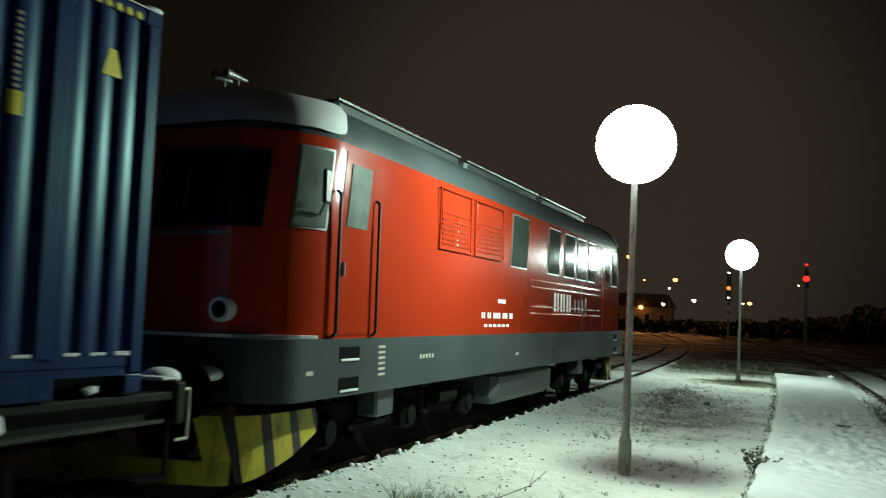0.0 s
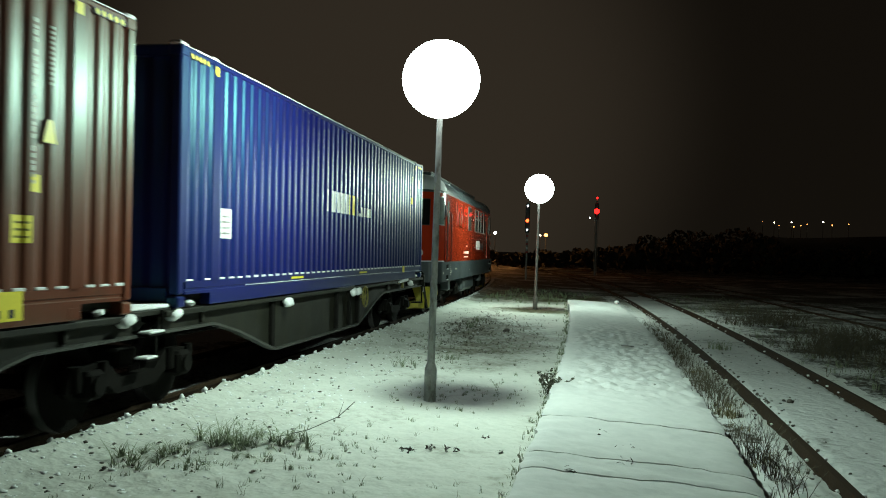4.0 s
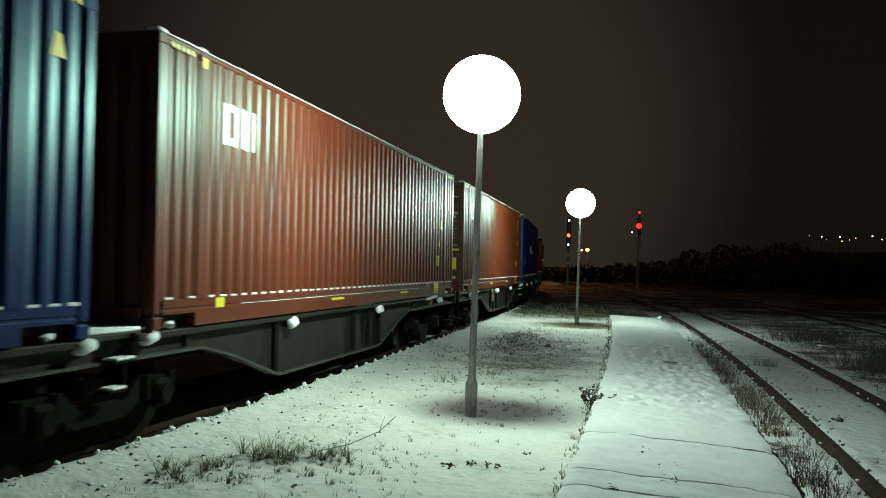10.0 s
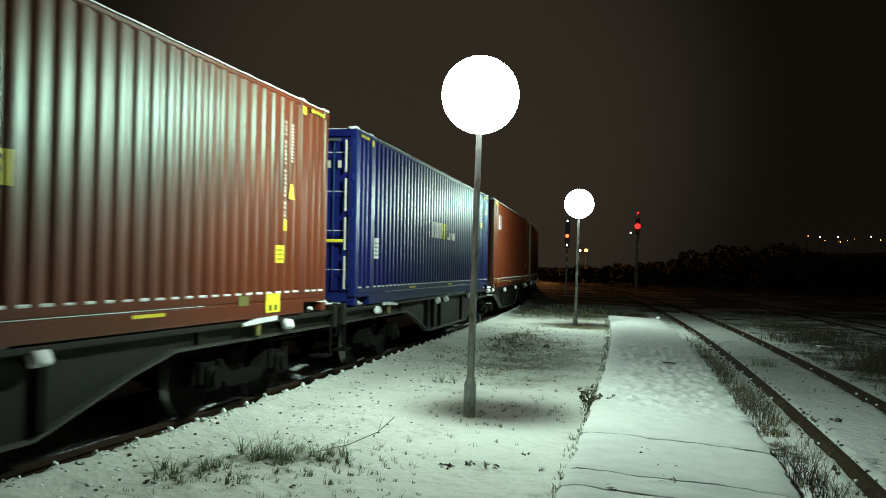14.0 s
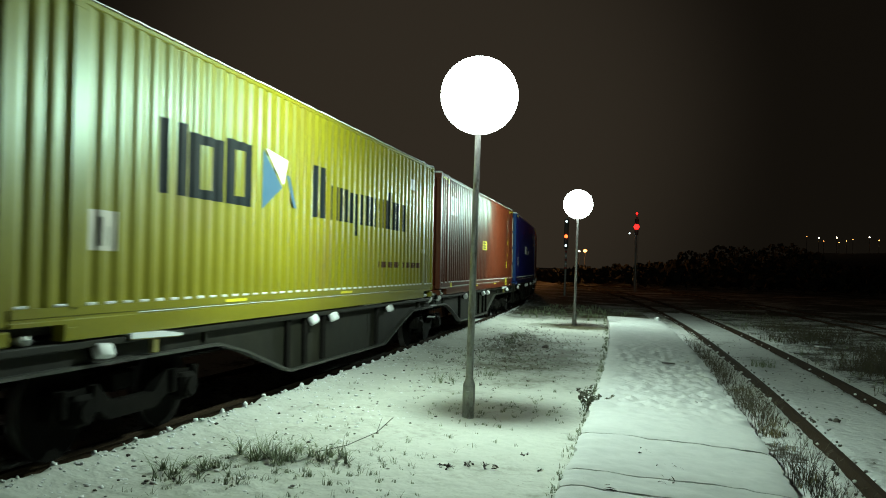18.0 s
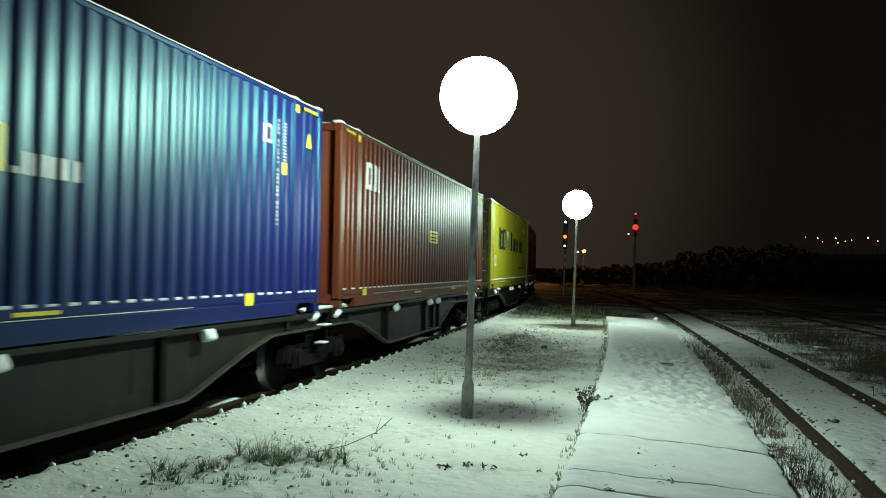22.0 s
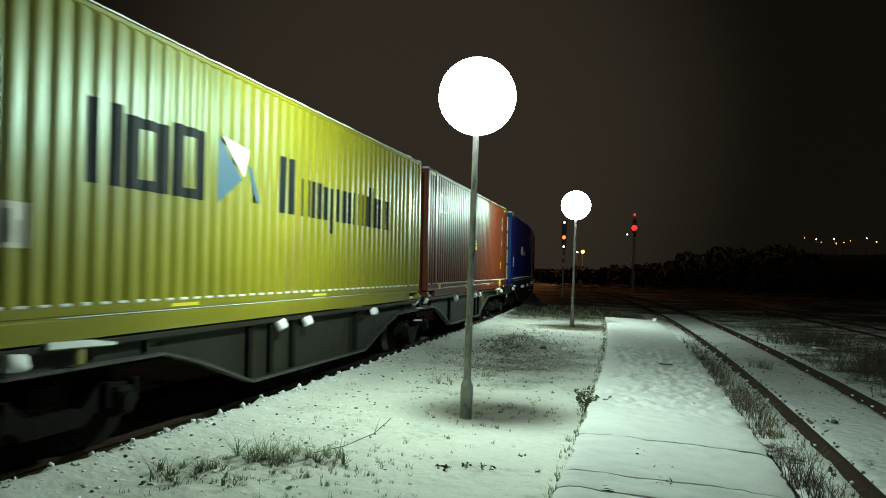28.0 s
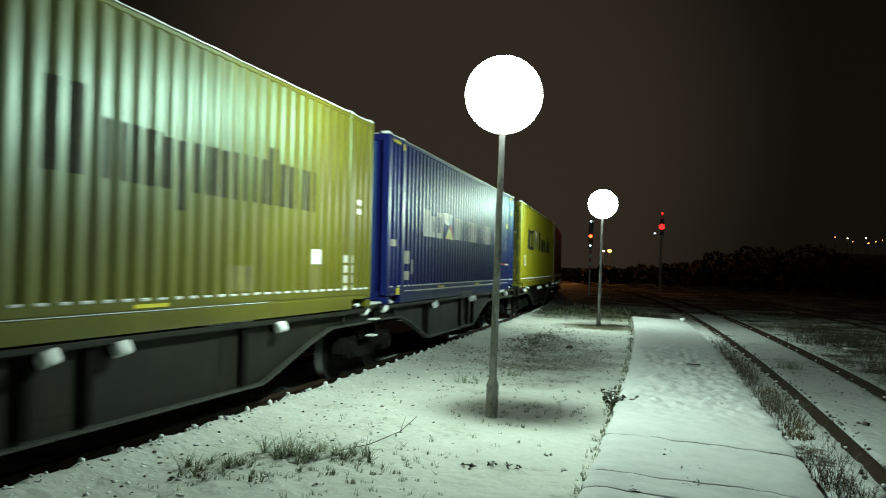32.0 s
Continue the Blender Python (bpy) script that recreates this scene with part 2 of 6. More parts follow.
# ---- mesh helpers ----
class Mesh:
    """Gathers vertices and faces of one mesh."""

    def __init__(self):
        self.v, self.f = [], []

    def add(self, verts, faces):
        k = len(self.v)
        self.v += [tuple(p) for p in verts]
        self.f += [tuple(i + k for i in q) for q in faces]
        return self

    def box(self, c, s, b=0.0, turn=None):
        """A box of size s at c, its edges cut back by b."""
        hx, hy, hz = (a / 2 for a in s)
        if b <= 0:
            pts = [(x, y, z) for x in (-hx, hx) for y in (-hy, hy) for z in (-hz, hz)]
            fc = [(0, 1, 3, 2), (4, 6, 7, 5), (0, 4, 5, 1), (2, 3, 7, 6), (0, 2, 6, 4), (1, 5, 7, 3)]
        else:
            b = min(b, hx * 0.9, hy * 0.9, hz * 0.9)
            pts, at, fc = [], {}, []
            for sx in (-1, 1):
                for sy in (-1, 1):
                    for sz in (-1, 1):
                        for ax in range(3):
                            at[sx, sy, sz, ax] = len(pts)
                            pts.append((sx * (hx - (ax != 0) * b), sy * (hy - (ax != 1) * b), sz * (hz - (ax != 2) * b)))
            for ax in range(3):
                o = [a for a in range(3) if a != ax]
                for sg in (-1, 1):
                    q = []
                    for a1, a2 in ((-1, -1), (1, -1), (1, 1), (-1, 1)):
                        k = [0, 0, 0]
                        k[ax], k[o[0]], k[o[1]] = sg, a1, a2
                        q.append(at[(*k, ax)])
                    fc.append(q if (sg > 0) != (ax == 1) else q[::-1])
                for s1 in (-1, 1):
                    for s2 in (-1, 1):
                        k1, k2 = [0, 0, 0], [0, 0, 0]
                        k1[ax], k2[ax] = -1, 1
                        k1[o[0]] = k2[o[0]] = s1
                        k1[o[1]] = k2[o[1]] = s2
                        q = [at[(*k1, o[0])], at[(*k2, o[0])], at[(*k2, o[1])], at[(*k1, o[1])]]
                        fc.append(q if (s1 * s2 > 0) == (ax == 1) else q[::-1])
            for sx in (-1, 1):
                for sy in (-1, 1):
                    for sz in (-1, 1):
                        q = [at[sx, sy, sz, a] for a in range(3)]
                        fc.append(q if sx * sy * sz > 0 else q[::-1])
        m = (turn or Matrix.Identity(4)).to_4x4()
        return self.add([m @ Vector(p) + Vector(c) for p in pts], fc)

    def tube(self, p0, p1, r0, r1=None, seg=12, caps=True):
        r1 = r0 if r1 is None else r1
        a, b = Vector(p0), Vector(p1)
        d = (b - a).normalized()
        u = d.orthogonal().normalized()
        w = d.cross(u)
        pts = []
        for c, r in ((a, r0), (b, r1)):
            pts += [c + (u * math.cos(t) + w * math.sin(t)) * r for t in (2 * math.pi * i / seg for i in range(seg))]
        fc = [(i, (i + 1) % seg, seg + (i + 1) % seg, seg + i) for i in range(seg)]
        if caps:
            fc += [tuple(range(seg - 1, -1, -1)), tuple(range(seg, 2 * seg))]
        return self.add(pts, fc)

    def path(self, pts, r, seg=8):
        for a, b in zip(pts, pts[1:]):
            self.tube(a, b, r, seg=seg)
        return self

    def ball(self, c, r, nu=16, nv=10, squash=1.0):
        c, pts, fc = Vector(c), [], []
        for j in range(1, nv):
            ph = math.pi * j / nv
            pts += [c + Vector((r * math.sin(ph) * math.cos(2 * math.pi * i / nu), r * math.sin(ph) * math.sin(2 * math.pi * i / nu), r * squash * math.cos(ph))) for i in range(nu)]
        pts += [c + Vector((0, 0, r * squash)), c - Vector((0, 0, r * squash))]
        n = len(pts)
        for j in range(nv - 2):
            for i in range(nu):
                fc.append((j * nu + i, (j + 1) * nu + i, (j + 1) * nu + (i + 1) % nu, j * nu + (i + 1) % nu))
        for i in range(nu):
            fc.append((n - 2, i, (i + 1) % nu))
            fc.append((n - 1, (nv - 2) * nu + (i + 1) % nu, (nv - 2) * nu + i))
        return self.add(pts, fc)

    def rock(self, c, r, squash):
        """A small uneven lump."""
        k = len(self.v)
        self.ball(c, r, 7, 5, squash)
        rr = random.Random(int(c[0] * 7919 + c[1] * 104729))
        c = Vector(c)
        for i in range(k, len(self.v)):
            self.v[i] = tuple(c + (Vector(self.v[i]) - c) * rr.uniform(0.6, 1.25))
        return self

    def grid(self, rows):
        """A sheet through rows of points."""
        n = len(rows[0])
        return self.add([p for r in rows for p in r], [(j * n + i, j * n + i + 1, (j + 1) * n + i + 1, (j + 1) * n + i) for j in range(len(rows) - 1) for i in range(n - 1)])

    def prism(self, outline, axis, a, b):
        """An outline of two coordinates, drawn out along axis 'x' or 'y' from a to b."""
        put = (lambda p, d: (d, p[0], p[1])) if axis == "x" else (lambda p, d: (p[0], d, p[1])) if axis == "y" else (lambda p, d: (p[0], p[1], d))
        n = len(outline)
        return self.add([put(p, a) for p in outline] + [put(p, b) for p in outline],
                        [(i, (i + 1) % n, n + (i + 1) % n, n + i) for i in range(n)] + [tuple(range(n - 1, -1, -1)), tuple(range(n, 2 * n))])

    def data(self, name, material, smooth=None):
        me = bpy.data.meshes.new(name)
        me.from_pydata(self.v, [], self.f)
        bm = bmesh.new()
        bm.from_mesh(me)
        bmesh.ops.recalc_face_normals(bm, faces=bm.faces)
        bm.to_mesh(me)
        bm.free()
        me.materials.append(material)
        if smooth is not None:
            me.shade_smooth()
            if smooth < 179:
                me.set_sharp_from_angle(angle=radians(smooth))
        return me


def part(name, mesh, material, parent, label="", smooth=None, at=None):
    ob = new(name, mesh.data(name, material, smooth) if isinstance(mesh, Mesh) else mesh)
    ob.parent = parent
    if at is not None:
        ob.matrix_basis = at
    if label:
        tagged(ob, label)
    return ob


def thing(name, label, category, group="", kind="", at=None):
    ob = new(name)
    ob.empty_display_size = 0.3
    if at is not None:
        ob.matrix_basis = at
    return tagged(ob, label, category, group, kind)


def solid(name, mesh, material, label, category="", group="", kind="", smooth=None):
    return tagged(new(name, mesh.data(name, material, smooth)), label, category, group, kind)


# ---- plan ----
# train track: an arc that bends left; s runs along its near side, straight before the camera
T_C, T_R, T_K = (-324.9, 0.0), 318.85, 320.1
CANT = 1.118


EASE, EASE_S0, EASE_S1 = 0.026, 14.0, 30.0     # the bend eases off a little between these two places


def ease_turn(s):
    u = min(1.0, max(0.0, (s - EASE_S0) / (EASE_S1 - EASE_S0)))
    return EASE * u * u * (3 - 2 * u)


def ease_shift(s):
    """How far the eased curve has drifted from the plain arc."""
    ln = EASE_S1 - EASE_S0
    u = min(1.0, max(0.0, (s - EASE_S0) / ln))
    return EASE * ln * (u ** 3 - 0.5 * u ** 4) + EASE * max(0.0, s - EASE_S1)


def train_heading(s):
    return max(0.0, s) / T_K - ease_turn(s)


def train_point(s, lat=0.0, z=0.0):
    if s < 0:
        return Vector((T_C[0] + T_R + lat, s, z))
    th, r = s / T_K, T_R + lat + ease_shift(s)
    return Vector((T_C[0] + r * math.cos(th), T_C[1] + r * math.sin(th), z))


# side track on the platform's other side
S_D, S_R = radians(0.653), 387.85
S_C = (2.7275 * math.cos(S_D) - S_R * math.cos(S_D), 2.7275 * math.sin(S_D) - S_R * math.sin(S_D))


def side_point(s, lat=0.0, z=0.0):
    th = S_D + s / S_R
    return Vector((S_C[0] + (S_R + lat) * math.cos(th), S_C[1] + (S_R + lat) * math.sin(th), z))


def lat_train(x, y):
    return (x - T_C[0] - T_R) if y < 0 else math.hypot(x - T_C[0], y - T_C[1]) - T_R - ease_shift(y)


def lat_side(x, y):
    return math.hypot(x - S_C[0], y - S_C[1]) - S_R


PLAT_R, PLAT_L, PLAT_END = -1.55, -3.44, 33.0


def step(a, b, v):
    u = min(1, max(0, (v - a) / (b - a)))
    return u * u * (3 - 2 * u)


def ground_z(x, y):
    if abs(x) > 60 or abs(y) > 120:
        return -0.1
    lt, ls = lat_train(x, y), lat_side(x, y)
    p = Vector((x, y, 0))
    rough = noise.noise(p * 1.3) * 0.022 + noise.noise(p * 4.5) * (0.016 + 0.016 * (1 - step(2.2, 3.2, lt))) + noise.noise(p * 7.5 + Vector((4, 1, 0))) * 0.016 * (1 - step(2.2, 3.2, lt)) + max(0.0, noise.noise(p * 9)) * 0.045 * (1 - step(2.0, 4.0, abs(lt - 1.6))) + noise.noise(p * 13) * 0.008
    z = -0.045 + rough
    edge = 1.02 + 0.05 * noise.noise(p * 3.1) + 0.05 * noise.noise(p * 9.0)
    ridge = 0.06 * math.exp(-((lt - 1.12) / 0.20) ** 2)
    if lt < 3:
        bed = -0.13 + 0.03 * noise.noise(p * 5.0) + (0.07 if abs(lt) < 0.6 else 0) * step(-0.1, 0.35, noise.noise(p * 0.8))
        if lt < -1.7:
            bed = -0.1 + rough
        z = bed + (z + ridge - bed) * step(edge - 0.12, edge, lt)
    if -3.6 < ls < 6:
        inside = -0.065 + rough * 0.6 - 0.08 * (1 - step(0.05, 0.17, abs(abs(ls) - 0.7525)))
        ditch = -0.10 + rough * 1.3
        tr = 1 - step(0.80, 1.0, abs(ls))
        zs = ditch + (inside - ditch) * tr
        w = step(PLAT_L - 0.05, PLAT_L + 0.15, ls) * (1 - step(3.5, 6, ls))
        z += (zs - z) * w
        if PLAT_L + 0.1 < ls < PLAT_R - 0.08 and y < PLAT_END - 0.2:
            z = -0.2
    return z


def spaced(inner0, inner1, d, reach, grow=1.22):
    vals = list(np.arange(inner0, inner1 + 1e-6, d))
    st, v = d, inner1
    while v < reach:
        st *= grow
        v += st
        vals.append(v)
    st, v, low = d, inner0, []
    while v > -reach:
        st *= grow
        v -= st
        low.append(v)
    return low[::-1] + [float(a) for a in vals]


# ---- ground ----
def build_ground():
    xs = spaced(-7.2, 6.4, 0.085, 2600)
    ys = spaced(3.5, 26, 0.11, 2600, 1.045)
    m = Mesh()
    m.grid([[(x, y, ground_z(x, y)) for x in xs] for y in ys])
    g = solid("ground", m, M_GROUND, "thin patchy snow over frozen soil and dead grass", "ground", kind="structure", smooth=180)
    g.data.materials.append(M_FIELD)
    g.data.materials.append(M_DITCH)
    g.data.materials.append(M_SCRUB)
    g.data.materials.append(M_BETWEEN)
    g.data.materials.append(M_STRIP)
    g.data.materials.append(M_BED)
    # the verge beside the side track is barer, and the ground past the platform's end is darker
    for f in g.data.polygons:
        c = f.center
        wob = 0.5 * noise.noise(c * 0.9) + 0.3 * noise.noise(c * 3.0)
        ls, lt = lat_side(c.x, c.y), lat_train(c.x, c.y)
        far = c.y + 3.0 * wob
        if -1.6 < lt < 1.0 + 0.06 * wob and c.y < 60:
            f.material_index = 6
        elif far > 42 or far < -25 or lt < -4 or ls > 9:
            f.material_index = 1
        elif PLAT_R - 0.05 < ls < -1.12 + 0.12 * wob:
            f.material_index = 2
        elif ls > 1.2 + 0.3 * wob:
            f.material_index = 3
        elif abs(ls) < 0.72:
            f.material_index = 4
        elif (lt > 0.9 and ls < PLAT_L) or far > 32:
            f.material_index = 5


def rail_profile():
    half = [(0.036, 0.0), (0.036, -0.035), (0.009, -0.05), (0.009, -0.14), (0.07, -0.155), (0.07, -0.172)]
    return [(-a, b) for a, b in half] + [(a, b) for a, b in half[::-1]]


def sweep(point, lat, s0, s1, ds, prof, lift=0.0):
    n = max(2, int((s1 - s0) / ds))
    rows = []
    for i in range(n + 1):
        s = s0 + (s1 - s0) * i / n
        rows.append([point(s, lat + a, b + lift) for a, b in prof + prof[:1]])
    return Mesh().grid(rows)


def build_tracks():
    for nm, point, s0, s1 in (("railway_track", train_point, -60, 230), ("railway_track", side_point, -40, 160)):
        near = point is side_point
        tr = thing(nm, "disused side track with rusty rails standing out of the snow" if near else "curved main track with rails half buried in snow beneath the train", "railway track", kind="structure")
        for sg in (-1, 1):
            lift = 0.0 if near or sg > 0 else -0.03
            r = part("rail", sweep(point, sg * 0.7525, s0, s1, 1.2, rail_profile(), lift), M_RAIL, tr, "rusty steel rail", smooth=30)
            part("rail_head", sweep(point, sg * 0.7525, s0, s1, 1.2, [(-0.030, 0.001), (0.030, 0.001), (0.030, 0.003), (-0.030, 0.003)], lift), M_RAILTOP, r, "worn running surface")
        # sleepers show only where the snow is thin
        sl = Mesh().box((0, 0, 0), (2.5, 0.26, 0.16), 0.02).data("sleeper", M_CONCRETE)
        for i in range(40):
            s = 2 + i * 0.62
            p = point(s, 0, -0.27)
            th = train_heading(s) if not near else S_D + s / S_R
            part("sleeper", sl, None, tr, at=Matrix.Translation(p) @ Matrix.Rotation(th, 4, "Z"))
    # a third track far over on the open side
    tr = thing("railway_track", "distant overgrown track on the open side", "railway track", kind="structure")
    for off in (5.6, 7.1):
        part("rail", sweep(side_point, off, 5, 140, 1.5, rail_profile(), 0.02), M_RAIL, tr, "rusty steel rail", smooth=30)


def build_platform():
    pf = thing("platform", "low snow-covered concrete platform between two tracks", "platform", kind="structure")

    def slab(s0, s1, ds, k=22):
        n = max(2, int((s1 - s0) / ds))
        rows = []
        for i in range(n + 1):
            s = s0 + (s1 - s0) * i / n
            row = []
            for j in range(k + 1):
                u = j / k
                wob = 0.035 * noise.noise((s * 1.4, 3.0 * (u > 0.5), 0)) + 0.03 * noise.noise((s * 6, 7.0 * (u > 0.5), 0))
                lat = PLAT_L + (PLAT_R - PLAT_L) * u + wob * (abs(u - 0.5) * 2) ** 4
                p = side_point(s, lat)
                tread = 0.078 * step(9.8, 12.2, s) * (1 - step(16.5, 24.0, s)) * step(0.02, 0.2, u) * min(0.28, max(-0.30, noise.noise(Vector((p.x * 8.0, p.y * 5.5, 7.0))) - 0.4 * abs(noise.noise(p * 9.0))))
                z = 0.175 - 0.075 * u + tread + 0.014 * noise.noise(p * 1.7) + 0.013 * noise.noise(p * 4.5) - 0.022 * max(0.0, noise.noise(p * 3.1 + Vector((9, 4, 2))) - 0.25) + 0.008 * noise.noise(p * 11.0)
                z -= 0.03 * (abs(u - 0.5) * 2) ** 14 + (0.012 if min(i, n - i) == 0 else 0)
                row.append((p.x, p.y, z))
            rows.append(row)
        m = Mesh().grid(rows)
        for row in (rows[0], rows[-1], [r[0] for r in rows], [r[-1] for r in rows]):
            m.grid([row, [(x, y, -0.25) for x, y, z in row]])
        return m

    marks = [-9, -6.2, -3.4, -0.6, 2.1, 4.55, 6.98, 7.58, 9.32]
    for a, b in zip(marks, marks[1:]):
        part("slab", slab(a + 0.020, b - 0.020, 0.07 if b > 4 else 0.3), M_PLAT, pf, smooth=50)
        part("joint", Mesh().grid([[side_point(b + d, PLAT_L + 0.06 + (PLAT_R - PLAT_L - 0.12) * j / 8, 0.175 - 0.075 * j / 8 - 0.045) for j in range(9)] for d in (-0.035, 0.035)]), M_SOIL, pf, "dark gap between two slabs")
    part("slab", slab(9.340, PLAT_END, 0.055, 40), M_PLAT, pf, "long stretch of platform under unbroken snow", smooth=50)
    # kerb face on the side of the disused track
    part("kerb", sweep(side_point, PLAT_R - 0.05, -9, PLAT_END, 0.6, [(-0.06, 0.05), (0.03, 0.05), (0.03, -0.25), (-0.06, -0.25)]), M_CONCRETE, pf, "crumbling concrete platform edge")


# ---- platform lamps ----
def build_lamps():
    first = None
    for x, y, power in LAMPS:
        if first is None:
            lp = thing("street_lamp", "grey steel platform lamp post, globe widened to its white glare", "lamp", "platform lamps", at=pose(x, y, -0.06))
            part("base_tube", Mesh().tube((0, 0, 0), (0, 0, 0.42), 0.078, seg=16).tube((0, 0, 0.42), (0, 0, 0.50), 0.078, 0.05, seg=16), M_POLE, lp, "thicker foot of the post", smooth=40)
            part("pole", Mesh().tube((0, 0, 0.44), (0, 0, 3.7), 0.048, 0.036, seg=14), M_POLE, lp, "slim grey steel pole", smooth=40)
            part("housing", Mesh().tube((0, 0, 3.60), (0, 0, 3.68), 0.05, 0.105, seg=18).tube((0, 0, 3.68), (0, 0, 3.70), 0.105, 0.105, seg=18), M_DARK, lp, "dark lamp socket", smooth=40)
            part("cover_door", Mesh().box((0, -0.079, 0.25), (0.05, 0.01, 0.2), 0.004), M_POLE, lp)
            # globe drawn as wide as the lamp's glare, well over its true size
            gl = part("globe", Mesh().ball((0, 0, LAMP_Z + 0.06), 0.49, 32, 20), M_LAMP, lp, "white lamp globe, swollen to the size of its glare", smooth=180)
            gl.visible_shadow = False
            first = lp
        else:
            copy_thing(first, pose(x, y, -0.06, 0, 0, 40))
        ld = bpy.data.lights.new("lamp_light", "POINT")
        ld.energy, ld.color, ld.shadow_soft_size = LAMP_W * power, LAMP_COLOUR, 0.06
        # the bulb sits a little off the axis of the post
        new("lamp_light", ld).location = (x - 0.024, y - 0.06, LAMP_Z)


# ---- containers ----
CL, CH, CW = 13.716, 2.896, 1.25
POST = 0.91          # the 12 m lifting posts stand this far in from the ends
PITCH = 0.276
PANEL_AT = (7.26, 7.31, 7.62)   # the yellow data panels, behind the front ends of the three containers that carry one


def ribs(y0, y1):
    """Break points of the corrugated wall between y0 and y1, with rounded bends: pairs of y and how far it is sunk."""
    n = max(1, round((y1 - y0) / PITCH + 0.3))
    p = (y1 - y0) / n
    out = []
    for i in range(n):
        a = y0 + i * p
        for u, d in ((0.0, 0.0), (0.20, -0.003), (0.40, 0.0), (0.46, 0.005), (0.51, 0.019), (0.56, 0.024), (0.69, 0.026), (0.82, 0.024), (0.87, 0.019), (0.94, 0.005)):
            out.append((a + u * p, d))
        SUNK.append(a + 0.69 * p)
    return out + [(y1, 0.0)]


H = CL / 2
SUNK = []            # middles of the sunk flutes
WALL = ribs(-H + 0.13, -H + POST - 0.08) + ribs(-H + POST + 0.08, H - POST - 0.08) + ribs(H - POST + 0.08, H - 0.13)
WALL_Y = [a for a, b in WALL]
WALL_D = [b for a, b in WALL]


def wall_strip(side, y0, y1, z0, z1, proud):
    """A strip that follows the corrugated wall, from y0 to y1."""
    ys = [y0] + [a for a in WALL_Y if y0 < a < y1] + [y1]
    pts = [(side * (1.238 - float(np.interp(a, WALL_Y, WALL_D)) + proud), a) for a in ys]
    return [[(x, a, z0) for x, a in pts], [(x, a, z1) for x, a in pts]]


def decal(name, parent, material, spans, label="", side=1):
    """Marks painted on the near wall: spans of (distance behind the front end, width, bottom, top above the rail)."""
    for behind, width, z0, z1 in spans:
        part(name, Mesh().grid(wall_strip(side, H - behind, H - behind + width, z0 - 1.155, z1 - 1.155, 0.003)), material, parent, label)


def glyphs(parent, material, rows, z0, z1, label, stem=0.26, bar=0.17, proud=0.003):
    """Lettering as plain shapes, one mesh to a character: rows of (start behind the front end, width, height as a share, drop, bars).
    Each has one or two upright stems; 't', 'm' and 'b' in bars add a crosspiece at the top, the middle and the bottom."""
    for start, width, share, drop, bars in rows:
        m, hi = Mesh(), (z1 - z0)
        lo, top = z0 - drop * hi, z0 + share * hi
        w = width if "i" in bars else width * stem
        strip = lambda a, ln, b0, b1: m.grid(wall_strip(1, H - a, H - a + ln, b0 - 1.155, b1 - 1.155, proud))
        strip(start, w, z0 if drop else lo, top)
        if "i" not in bars:
            strip(start - width + w, w, lo, top)
            th = bar * hi
            for key, c in (("t", top - th), ("m", (z0 + top - th) / 2), ("b", z0)):
                if key in bars:
                    strip(start - w, width - 2 * w, c, c + th)
        part("letter", m, material, parent, label)


